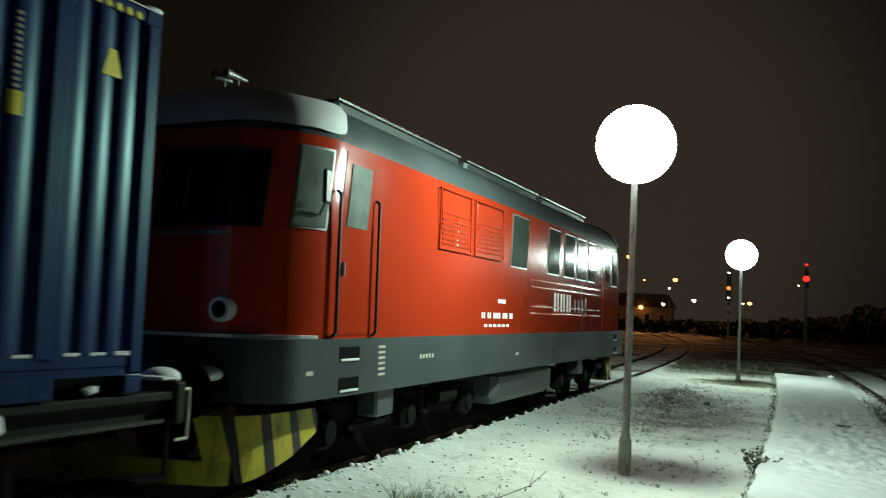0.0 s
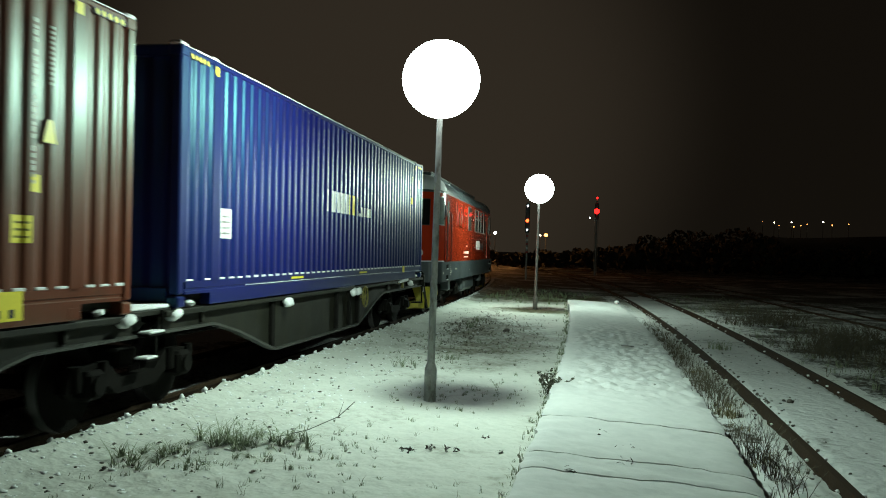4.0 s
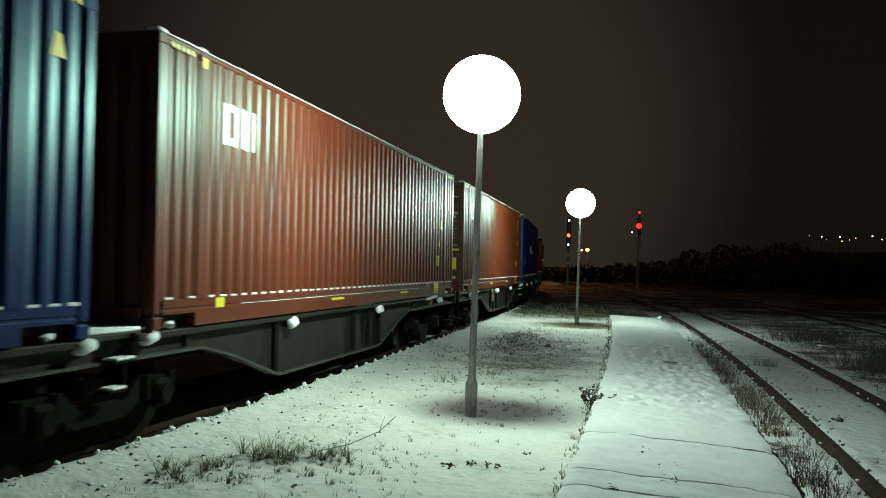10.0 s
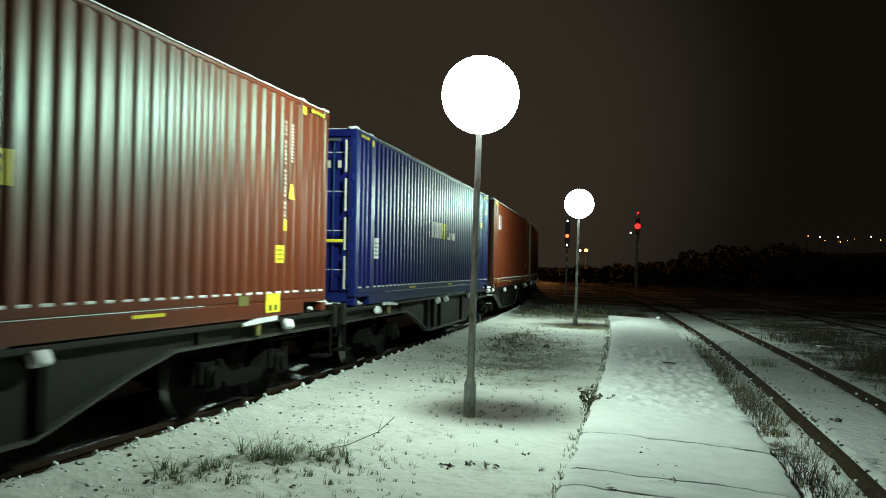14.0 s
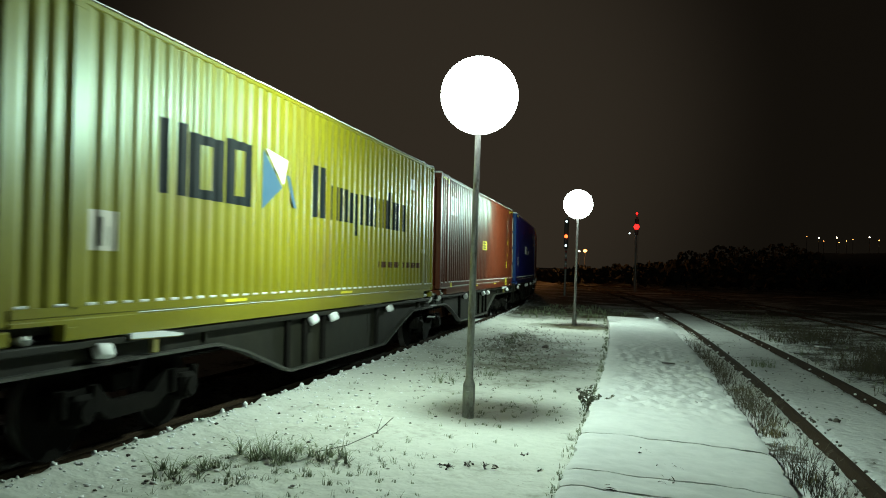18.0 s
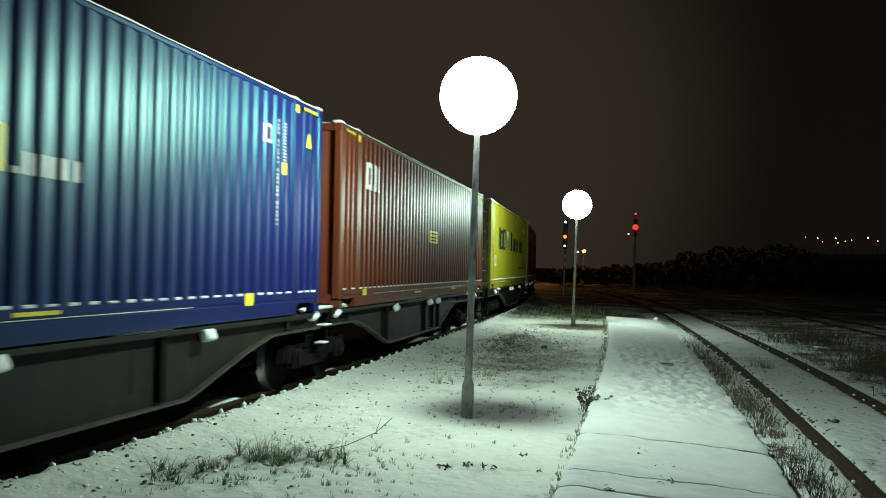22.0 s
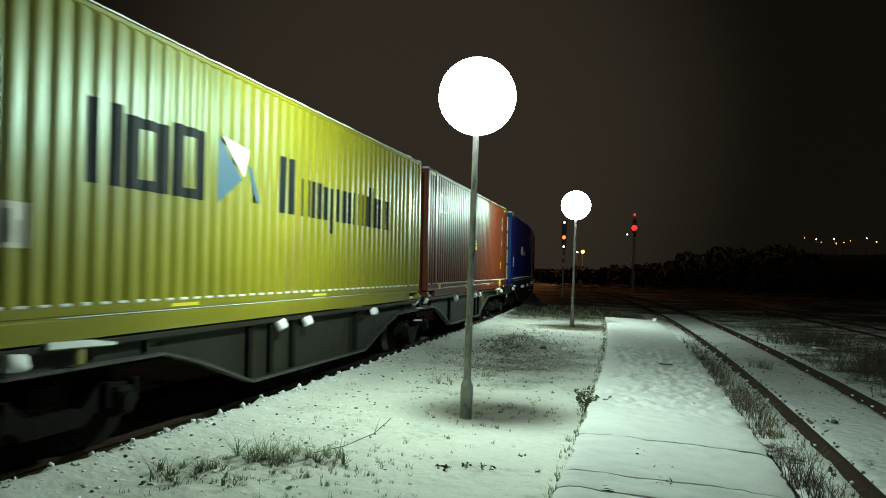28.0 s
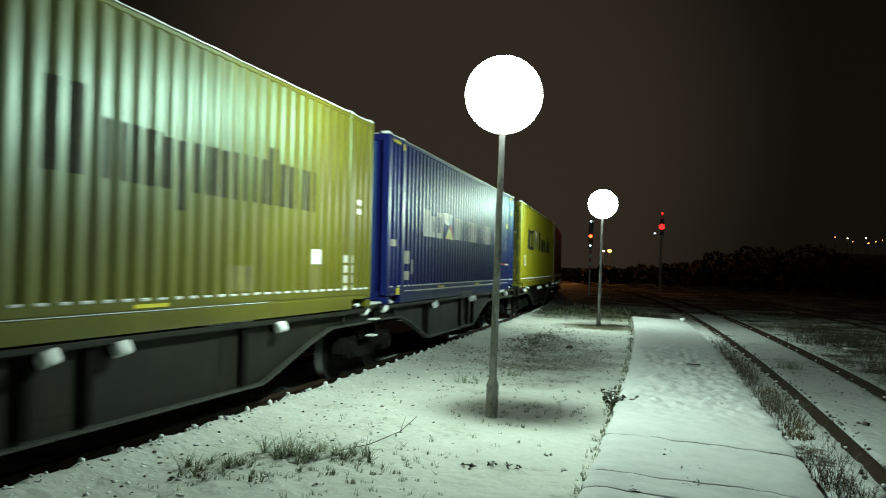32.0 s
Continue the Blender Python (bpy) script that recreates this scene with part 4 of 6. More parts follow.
def bogie(parent, y):
    for sx in (-1, 1):
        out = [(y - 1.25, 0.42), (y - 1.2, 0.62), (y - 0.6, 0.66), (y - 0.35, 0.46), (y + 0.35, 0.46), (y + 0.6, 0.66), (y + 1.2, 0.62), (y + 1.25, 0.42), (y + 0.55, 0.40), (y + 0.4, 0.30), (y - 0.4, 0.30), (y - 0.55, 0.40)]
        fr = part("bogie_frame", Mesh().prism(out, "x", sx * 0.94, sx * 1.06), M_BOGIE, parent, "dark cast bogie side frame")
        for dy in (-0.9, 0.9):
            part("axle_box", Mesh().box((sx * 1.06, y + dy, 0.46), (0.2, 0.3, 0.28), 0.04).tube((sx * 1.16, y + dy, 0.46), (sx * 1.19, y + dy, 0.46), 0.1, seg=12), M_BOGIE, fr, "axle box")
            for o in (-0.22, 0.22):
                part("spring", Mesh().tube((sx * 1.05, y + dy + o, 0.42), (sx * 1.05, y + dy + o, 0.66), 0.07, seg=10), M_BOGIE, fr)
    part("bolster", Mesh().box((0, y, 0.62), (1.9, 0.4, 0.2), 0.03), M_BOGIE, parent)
    return [wheelset(parent, y + d) for d in (-0.9, 0.9)]


def build_wagon(front_half, wheel_at=None, spots=None):
    """One half of an articulated container wagon; origin under the middle of its container, rail height 0."""
    w = thing("container_wagon", "grimy grey-green container wagon with fish-bellied sill and snowy fittings", "railway wagon", "wagons of the train")
    d0, d1 = (6.05, 10.5) if front_half else (3.5, 7.95)
    f0, f1 = (-0.45, CL + 0.2) if front_half else (-0.2, CL + 0.45)
    Y = lambda behind: H - behind
    belly = [(Y(f0), 1.08), (Y(f0), 0.88), (Y(d0 - 2.1), 0.87), (Y(d0 - 1.4), 0.72), (Y(d0 - 0.2), 0.38), (Y(d0), 0.33), (Y(d1), 0.33), (Y(d1 + 0.2), 0.38), (Y(d1 + 1.4), 0.72), (Y(d1 + 2.1), 0.87), (Y(f1), 0.88), (Y(f1), 1.08)]
    low = belly[1:-1]
    for sx in (-1, 1):
        part("side_sill", Mesh().prism(belly, "x", sx * 1.10, sx * 1.13), M_WAGON, w, "deep fish-bellied sill plate")
        part("top_flange", Mesh().box((sx * 1.14, (Y(f0) + Y(f1)) / 2, 1.06), (0.17, abs(Y(f0) - Y(f1)), 0.07), 0.012), M_WAGON, w)
        fl = Mesh()
        for (ya, za), (yb, zb) in zip(low, low[1:]):
            fl.add([(sx * 1.08, ya, za), (sx * 1.20, ya, za), (sx * 1.20, yb, zb), (sx * 1.08, yb, zb), (sx * 1.08, ya, za - 0.03), (sx * 1.20, ya, za - 0.03), (sx * 1.20, yb, zb - 0.03), (sx * 1.08, yb, zb - 0.03)],
                   [(0, 1, 2, 3), (4, 7, 6, 5), (1, 5, 6, 2), (0, 3, 7, 4)])
        part("bottom_flange", fl, M_FLANGE, w, "pale worn lower flange with its highlight painted in")
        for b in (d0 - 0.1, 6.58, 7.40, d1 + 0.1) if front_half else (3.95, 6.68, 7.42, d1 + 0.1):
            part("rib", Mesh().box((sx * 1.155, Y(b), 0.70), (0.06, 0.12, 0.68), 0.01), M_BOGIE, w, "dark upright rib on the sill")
        for b in (d0 - 2.6, d1 + 2.4):
            part("rib", Mesh().box((sx * 1.15, Y(b), 0.98), (0.05, 0.07, 0.17), 0.01), M_WAGON, w)
    for b in np.arange(1.2, CL, 1.9):
        part("cross_member", Mesh().box((0, Y(float(b)), 0.95), (2.2, 0.16, 0.22), 0.015), M_WAGON, w)
    part("centre_beam", Mesh().box((0, 0, 0.88), (0.5, CL, 0.3), 0.02), M_WAGON, w)
    part("brake_pipe", Mesh().tube((0.75, Y(f0 + 0.2), 0.72), (0.75, Y(f1 - 0.2), 0.72), 0.025, seg=8), M_BOGIE, w)
    part("air_tank", Mesh().tube((0.35, Y(d0 + 0.6), 0.55), (0.35, Y(d0 + 1.8), 0.55), 0.17, seg=14), M_BOGIE, w, smooth=40)
    # locking spigots folded over the sill, each with a cap of snow
    spots = spots or ((6.51, 6.18, 10.14, 1.30) if front_half else (7.27, 6.43, 3.35, 12.4))
    for i, b in enumerate(spots):
        sp = part("spigot", Mesh().box((1.18, Y(b), 0.98), (0.12, 0.15, 0.12), 0.02), M_WAGON, w, "folding container spigot")
        part("snow_cap", Mesh().box((1.235, Y(b), 0.985), (0.10, 0.23, 0.13), 0.022, turn=Matrix.Rotation(radians(-24), 4, "Y") @ Matrix.Rotation(radians(10 - 5 * i), 4, "X")), M_SNOW, sp, "clump of snow on the spigot", smooth=50)
    pb = 2.15 if front_half else 11.5
    q = 0.46 if front_half else -0.46
    wedge = lambda top: [(Y(pb - q), 1.05), (Y(pb - q), 1.09 + top), (Y(pb + 0.2 * q), 1.075 + top), (Y(pb + q), 1.03 + top), (Y(pb + q), 1.02)]
    lv = part("lever", Mesh().prism(wedge(0.0), "x", 1.14, 1.25).box((1.22, Y(pb), 0.98), (0.05, 0.12, 0.18), 0.01), M_OLIVE, w, "grimy yellow coupling lever plate")
    part("snow_strip", Mesh().prism([(a, z + 0.012 if i in (0, 4) else z) for i, (a, z) in enumerate(wedge(0.028))], "x", 1.15, 1.27), M_SNOW, lv, "strip of snow on the lever")
    part("snow_strip", Mesh().box((1.17, Y((d0 + d1) / 2 - 1.4), 1.10), (0.10, 1.0, 0.016), 0.007), M_SNOW, w)
    if wheel_at:
        hw = Mesh()
        n = 24
        pts = [(1.235, Y(wheel_at) + 0.205 * math.cos(2 * math.pi * i / n), 0.855 + 0.205 * math.sin(2 * math.pi * i / n)) for i in range(n + 1)]
        hw.path(pts, 0.017, 6)
        for a in range(3):
            t = a * math.pi / 3 + 0.3
            hw.tube((1.23, Y(wheel_at) - 0.2 * math.cos(t), 0.855 - 0.2 * math.sin(t)), (1.23, Y(wheel_at) + 0.2 * math.cos(t), 0.855 + 0.2 * math.sin(t)), 0.01, seg=6)
        hw.tube((1.12, Y(wheel_at), 0.855), (1.25, Y(wheel_at), 0.855), 0.03, seg=10)
        part("handwheel", hw, M_OLIVE, w, "dull yellow spoked brake handwheel", smooth=60)
    # panels and small plates on the sill
    pm = (6.99 if front_half else 7.05)
    part("data_plate", Mesh().box((1.133, Y(pm), 0.70), (0.005, 0.42, 0.44)), M_WAGON, w, "dull worn plate between two ribs")
    part("data_plate", Mesh().box((1.133, Y(d0 + 0.75), 0.72), (0.005, 0.35, 0.42)), M_WAGON, w)
    # outer end: headstock, buffers, coupling, shunter's step
    e = Y(f0) if front_half else Y(f1)
    sg = 1 if front_half else -1
    part("headstock", Mesh().box((0, e, 1.0), (2.5, 0.12, 0.34), 0.02), M_WAGON, w)
    for sx in (-1, 1):
        bf = part("buffer", Mesh().tube((sx * 0.875, e, 1.04), (sx * 0.875, e + sg * 0.28, 1.04), 0.11, seg=14).tube((sx * 0.875, e + sg * 0.25, 1.04), (sx * 0.875, e + sg * 0.29, 1.04), 0.19, 0.235, seg=20), M_BOGIE, w, "round sprung buffer", smooth=40)
        part("snow_cap", Mesh().ball((sx * 0.875, e + sg * 0.15, 1.17), 0.17, 14, 8, 0.55), M_SNOW, bf, "snow on the buffer", smooth=180)
        part("grab_rail", Mesh().path([(sx * 1.2, e, 0.7), (sx * 1.2, e + sg * 0.14, 0.7), (sx * 1.2, e + sg * 0.14, 1.1), (sx * 1.2, e, 1.1)], 0.014), M_CREAM if sx > 0 and front_half and wheel_at else M_BOGIE, w, "shunter's grab rail")
        part("step", Mesh().box((sx * 1.1, e - sg * 0.25, 0.42), (0.25, 0.35, 0.03)).box((sx * 1.2, e - sg * 0.1, 0.65), (0.03, 0.03, 0.5)), M_BOGIE, w)
    part("coupling", Mesh().tube((0, e, 0.98), (0, e + sg * 0.32, 0.95), 0.05, seg=8).box((0, e + sg * 0.2, 0.9), (0.2, 0.12, 0.25), 0.03), M_BOGIE, w)
    part("hose", Mesh().path([(0.35, e, 0.9), (0.35, e + sg * 0.15, 0.65), (0.3, e + sg * 0.28, 0.6)], 0.025), M_BOGIE, w)
    if front_half:
        part("snow_strip", Mesh().box((0, e - 0.02, 1.185), (2.3, 0.2, 0.03), 0.012), M_SNOW, w, "snow on the end sill")
    # snowy platform and steps over the joint of the two halves
    if front_half:
        jp = part("joint_platform", Mesh().box((0, Y(CL + 0.475), 1.09), (2.36, 1.02, 0.06), 0.012), M_WAGON, w, "steel platform over the joint")
        part("snow_cover", Mesh().box((0, Y(CL + 0.475), 1.138), (2.34, 0.96, 0.05), 0.02), M_SNOW, jp, "snow on the joint platform", smooth=50)
        for d in (-0.02, 0.98):
            part("snow_cap", Mesh().box((1.20, Y(CL + d), 1.04), (0.14, 0.22, 0.10), 0.03, turn=Matrix.Rotation(radians(14), 4, "X")), M_SNOW, jp, "clump of snow on the platform corner", smooth=50)
        for d, z, ln in ((0.42, 0.86, 0.34), (0.52, 0.60, 0.26)):
            st = part("joint_step", Mesh().box((1.16, Y(CL + d), z), (0.16, ln, 0.03), 0.008).box((1.2, Y(CL + d) + ln / 2, z + 0.12), (0.025, 0.025, 0.26)), M_BOGIE, w, "step below the joint")
            part("snow_strip", Mesh().box((1.17, Y(CL + d), z + 0.026), (0.15, ln * 0.92, 0.03), 0.012), M_SNOW, st, "snow on the step")
    bogie(w, Y(2.15) if front_half else Y(CL - 2.15))
    if front_half:
        bogie(w, Y(CL + 0.475) - 0.02)
    else:
        part("end_platform", Mesh().box((0, e + 0.3, 1.14), (2.0, 0.5, 0.04), 0.01), M_SNOW, w, "snow-covered end platform")
    return w


# ---- locomotive ----
def ring(l, w, r, n=10, nose=0.0):
    """A rounded rectangle seen from above, anticlockwise from the near rear corner; nose bows the ends out."""
    pts = []
    for cx, cy, a0 in ((w - r, -l + r, -90), (w - r, l - r, 0), (-w + r, l - r, 90), (-w + r, -l + r, 180)):
        for i in range(n + 1):
            a = radians(a0 + 90 * i / n)
            pts.append((cx + r * math.cos(a), cy + r * math.sin(a)))
    out = []
    for k, (x, y) in enumerate(pts):
        bow = nose * max(0.0, 1 - (x / w) ** 2)
        out.append((x, y + (bow if y > l - r - 1e-6 else -bow if y < -l + r + 1e-6 else 0)))
    return out


LOCO_L = 7.85         # half of the body's length
LOCO_C = 1.42 + LOCO_L  # its middle, ahead of the first container


def loco_ring(z):
    """Plan outline of the red body at height z: the ends lean back above the waist."""
    back = max(0, z - 2.5) * 0.16
    w = 1.49 - max(0, z - 3.0) * 0.05
    return ring(LOCO_L - back, w, 0.85, 12, 0.16)


def loco_patch(z0, z1, a, b, proud, zn=3):
    """A piece of the body's skin from a to b along the near side, counted from the rear end's middle, as a sheet with thickness."""
    def line(z, off):
        pts = loco_ring(z)
        pts = [(0, min(p[1] for p in pts))] + pts + [(0, min(p[1] for p in pts))]
        run, seg = 0.0, []
        for p, q in zip(pts, pts[1:]):
            d = math.hypot(q[0] - p[0], q[1] - p[1])
            seg.append((run, run + d, p, q))
            run += d
        def at(t):
            for r0, r1, p, q in seg:
                if r0 <= t <= r1 and r1 > r0:
                    u = (t - r0) / (r1 - r0)
                    nx, ny = (q[1] - p[1]), -(q[0] - p[0])
                    ln = math.hypot(nx, ny)
                    return (p[0] + (q[0] - p[0]) * u + nx / ln * off, p[1] + (q[1] - p[1]) * u + ny / ln * off, z)
            return (0, 0, z)
        ts = [a] + [s[1] for s in seg if a < s[1] < b] + [b]
        return [at(t) for t in ts]

    zs = [z0 + (z1 - z0) * i / zn for i in range(zn + 1)]
    ref = len(line(zs[0], proud))
    def fixed(z, off):
        ln = line(z, off)
        xs = np.linspace(0, 1, ref)
        src = np.linspace(0, 1, len(ln))
        arr = np.array(ln)
        return [tuple(float(np.interp(x, src, arr[:, c])) for c in range(3)) for x in xs]
    rows = [fixed(z, proud) for z in zs]
    m = Mesh().grid(rows)
    inner = [fixed(zs[0], -0.01), fixed(zs[-1], -0.01)]
    m.grid([rows[0], inner[0]]).grid([rows[-1], inner[1]])
    m.grid([[r[0] for r in rows], [fixed(z, -0.01)[0] for z in zs]]).grid([[r[-1] for r in rows], [fixed(z, -0.01)[-1] for z in zs]])
    return m


def build_loco():
    lo = thing("diesel_locomotive", "red diesel locomotive with grey sill, rounded cab and snowy roof", "locomotive")
    zs = [1.50, 1.9, 2.5, 2.9, 3.3, 3.5]
    rings = [[(x, y, z) for x, y in loco_ring(z)] for z in zs]
    rings = [r + r[:1] for r in rings]
    body = part("body", Mesh().grid(rings), M_LOCO, lo, "glossy red steel body", smooth=40)
    roof_r = []
    for z, w, bk in ((3.5, 1.463, 0.16), (3.62, 1.44, 0.20), (3.78, 1.36, 0.32), (3.93, 1.18, 0.52), (4.03, 0.9, 0.8), (4.09, 0.5, 1.2), (4.10, 0.05, 2.0)):
        r = [(x, y, z) for x, y in ring(LOCO_L - bk, w, min(0.85, w * 0.9), 12, 0.14)]
        roof_r.append(r + r[:1])
    roof = part("roof", Mesh().grid(roof_r), M_LOCOGREY, lo, "rounded grey roof", smooth=40)
    # sill
    rs = [[(x, y, z) for x, y in ring(LOCO_L + 0.06, 1.5, 0.35, 8, 0.1)] for z in (0.92, 1.46, 1.50)]
    rs = [r + r[:1] for r in rs]
    m = Mesh().grid(rs)
    m.add([p for p in rs[0][:-1]], [tuple(range(len(rs[0]) - 1))]).add([p for p in rs[2][:-1]], [tuple(range(len(rs[2]) - 1))])
    sill = part("sill", m, M_LOCOGREY, lo, "grey underframe sill", smooth=40)
    # snow on the two cab roofs
    for sg in (-1, 1):
        rows = []
        for z, w, bk in ((3.53, 1.475, 0.14), (3.64, 1.46, 0.19), (3.80, 1.38, 0.30), (3.95, 1.20, 0.50), (4.055, 0.92, 0.78), (4.125, 0.5, 1.0)):
            r = [(x, y) for x, y in ring(LOCO_L - bk, w, min(0.85, w * 0.9), 12, 0.14)]
            half = [(x, y) for x, y in r if y * sg > LOCO_L - 2.1]
            half.sort(key=lambda p: math.atan2(p[0], (p[1] * sg - LOCO_L + 2.6)))
            pts = [(x, y, z + 0.02 + (0.05 * noise.noise(Vector((x * 3, y * 3, 1))) + 0.02 if z < 3.6 else 0)) for x, y in half]
            arr = np.array(pts)
            src = np.linspace(0, 1, len(arr))
            rows.append([tuple(float(np.interp(u, src, arr[:, c])) for c in range(3)) for u in np.linspace(0, 1, 25)])
        part("snow_cover", Mesh().grid(rows), M_SNOW, roof, "rounded snow cap on the cab roof", smooth=180)
    # raised roof ridge, fans and hatches
    for y0, y1, x, z in ((-6.0, -2.2, 0.55, 4.11), (-1.9, 2.0, 0.55, 4.11), (2.3, 6.0, 0.55, 4.11)):
        hz = part("roof_hatch", Mesh().box((0, (y0 + y1) / 2, z), (1.7, y1 - y0, 0.22), 0.05), M_LOCOGREY, roof, "raised roof hatch")
        part("gutter", Mesh().tube((0.86, y0, z + 0.1), (0.86, y1, z + 0.1), 0.02, seg=8), M_CHROME, hz)
        part("snow_strip", Mesh().box((0.1, (y0 + y1) / 2, z + 0.12), (1.3, (y1 - y0) * 0.9, 0.03), 0.012), M_SNOW, hz)
    for x, ln in ((-0.08, 0.30), (0.10, 0.38)):
        hy = -LOCO_L + 1.0
        part("horn", Mesh().tube((x, hy, 4.05), (x, hy, 4.27), 0.014, seg=8).tube((x, hy - ln * 0.6, 4.28), (x, hy + ln * 0.4, 4.28), 0.05, 0.018, seg=12), M_CHROME, roof, "roof horn", smooth=40)
    ahead = lambda d: d - LOCO_C     # along the body, from metres ahead of the first container
    # perimeter distance of a place on the straight near side
    base = loco_ring(2.0)
    run, per = 0.0, None
    pts = [(0, min(p[1] for p in base))] + base
    for p, q in zip(pts, pts[1:]):
        if per is None and abs(q[0] - 1.49) < 1e-6 and abs(p[0] - 1.49) < 1e-6:
            per = run - p[1]
        run += math.hypot(q[0] - p[0], q[1] - p[1])
    side = lambda d: per + ahead(d)

    def window(name, d0, d1, z0, z1, glass, frame, label):
        fr = part("window_frame", loco_patch(z0 - 0.025, z1 + 0.025, side(d0) - 0.025, side(d1) + 0.025, 0.010), frame, body, "thin window surround", smooth=30)
        part(name, loco_patch(z0, z1, side(d0), side(d1), 0.016), glass, fr, label, smooth=30)
        return fr

    part("snow_strip", loco_patch(1.503, 1.535, 0.0, side(2.0), 0.05, 1), M_SNOW, sill, "line of snow under the cab front")
    part("grab_rail", loco_patch(2.455, 2.485, 0.1, 0.85, 0.03, 1), M_CHROME, body, "bright rail under the windscreen")
    part("wiper", loco_patch(2.72, 3.1, 0.38, 0.40, 0.03, 1), M_CHROME, body, "thin windscreen wiper")
    # cab end: two wide front panes, corner windows, door
    for k, (a, b) in enumerate(((0.05, 1.16),)):
        window("windscreen", a + LOCO_C - per, b + LOCO_C - per, 2.56, 3.28, M_GLASS, M_BLACK, "dark cab windscreen")
    window("cab_window", 1.68, 2.06, 2.58, 3.36, M_CABGLASS, M_CHROME, "curved corner window of the cab")
    part("mirror", Mesh().box((1.53, ahead(1.98), 2.98), (0.05, 0.12, 0.34), 0.02).tube((1.46, ahead(1.98), 2.70), (1.53, ahead(1.98), 2.84), 0.012, seg=6), M_BLACK, body, "black rear-view mirror")
    dr = part("cab_door", loco_patch(1.54, 3.42, side(2.30), side(2.98), 0.008, 6), M_LOCO, body, "narrow red cab door", smooth=30)
    part("door_window", loco_patch(2.64, 3.30, side(2.42), side(2.86), 0.018), M_CABGLASS, dr, "tall narrow door window", smooth=30)
    part("door_handle", Mesh().box((1.515, ahead(2.4), 2.2), (0.03, 0.03, 0.14), 0.008), M_CHROME, dr)
    for d in (2.24, 3.09):
        part("handrail", Mesh().path([(1.50, ahead(d), 1.52), (1.545, ahead(d), 1.56), (1.545, ahead(d), 2.94), (1.50, ahead(d), 2.98)], 0.018), M_BLACK, body, "black vertical handrail", smooth=60)
    for d0, d1 in ((4.86, 5.96), (6.14, 7.36)):
        fr = part("vent", loco_patch(2.62, 3.40, side(d0), side(d1), 0.012), M_LOCO, body, "louvred air intake", smooth=30)
        mid = (d0 + d1) / 2
        for k in range(6):
            for c, w in ((d0 + (d1 - d0) * 0.27, (d1 - d0) * 0.40), (d0 + (d1 - d0) * 0.73, (d1 - d0) * 0.40)):
                part("louvre", Mesh().box((1.508, ahead(c), 2.69 + k * 0.062), (0.022, w, 0.034), 0.006, turn=Matrix.Rotation(radians(28), 4, "Y")), M_LOCO, fr)
        part("panel", Mesh().box((1.503, ahead(mid), 3.22), (0.012, d1 - d0 - 0.12, 0.28), 0.004), M_LOCO, fr, "plain red panel over the louvres")
        part("vent_frame", Mesh().box((1.51, ahead(d0), 3.01), (0.018, 0.022, 0.8)).box((1.51, ahead(d1), 3.01), (0.018, 0.022, 0.8)).box((1.51, ahead((d0 + d1) / 2), 2.62), (0.018, d1 - d0, 0.022)).box((1.51, ahead((d0 + d1) / 2), 3.40), (0.018, d1 - d0, 0.022)), M_LOCO, fr)
    for d0, d1, g in ((7.78, 8.60, M_FROST), (9.88, 10.62, M_FROST), (11.0, 11.75, M_FROST), (12.0, 12.75, M_GLASS), (13.0, 13.6, M_FROST)):
        window("engine_room_window", d0, d1, 2.58, 3.40, g, M_CHROME, "engine room window with a bright frame")
    dr = part("cab_door", loco_patch(1.54, 3.42, side(14.55), side(15.25), 0.008, 6), M_LOCO, body, "narrow red cab door", smooth=30)
    part("door_window", loco_patch(2.64, 3.30, side(14.68), side(15.12), 0.018), M_FROST, dr, "tall narrow door window", smooth=30)
    window("cab_window", 15.45, 16.0, 2.58, 3.36, M_FROST, M_CHROME, "curved corner window of the cab")
    # raised mouldings along the side
    for z in (2.42, 2.30, 1.96, 1.84):
        part("moulding", Mesh().tube((1.49, ahead(8.9), z), (1.49, ahead(14.3), z), 0.014, seg=8), M_LOCO, body, "raised side moulding", smooth=60)
    # lettering as bars
    L = Mesh()
    for k in range(17):
        if k not in (2, 5, 10, 14):
            L.box((1.4935, ahead(6.55 + 0.085 * k), 1.78), (0.004, 0.055, 0.085))
    for k in range(6):
        L.box((1.4935, ahead(6.7 + 0.2 * k), 1.63), (0.004, 0.13, 0.04))
    L.box((1.4935, ahead(7.4), 2.0), (0.004, 0.35, 0.06))
    part("number_bars", L, M_WHITE, body, "white number row as plain bars")["kind"] = "stuff"
    L = Mesh()
    for k, w in enumerate((0.3, 0.34, 0.34)):
        L.box((1.4955, ahead(10.45 + 0.45 * k), 2.06), (0.004, 0.12, 0.34)).box((1.4955, ahead(10.65 + 0.45 * k), 2.06), (0.004, 0.10, 0.34))
    part("lettering", L, M_WHITE, body, "white letters as plain bars")["kind"] = "stuff"
    L = Mesh()
    for k in range(4):
        L.box((1.4955, ahead(11.95 + 0.3 * k), 2.02), (0.004, 0.14, 0.26 if k < 3 else 0.36))
    part("lettering", L, M_BLACK, body, "dark letters as plain bars")["kind"] = "stuff"
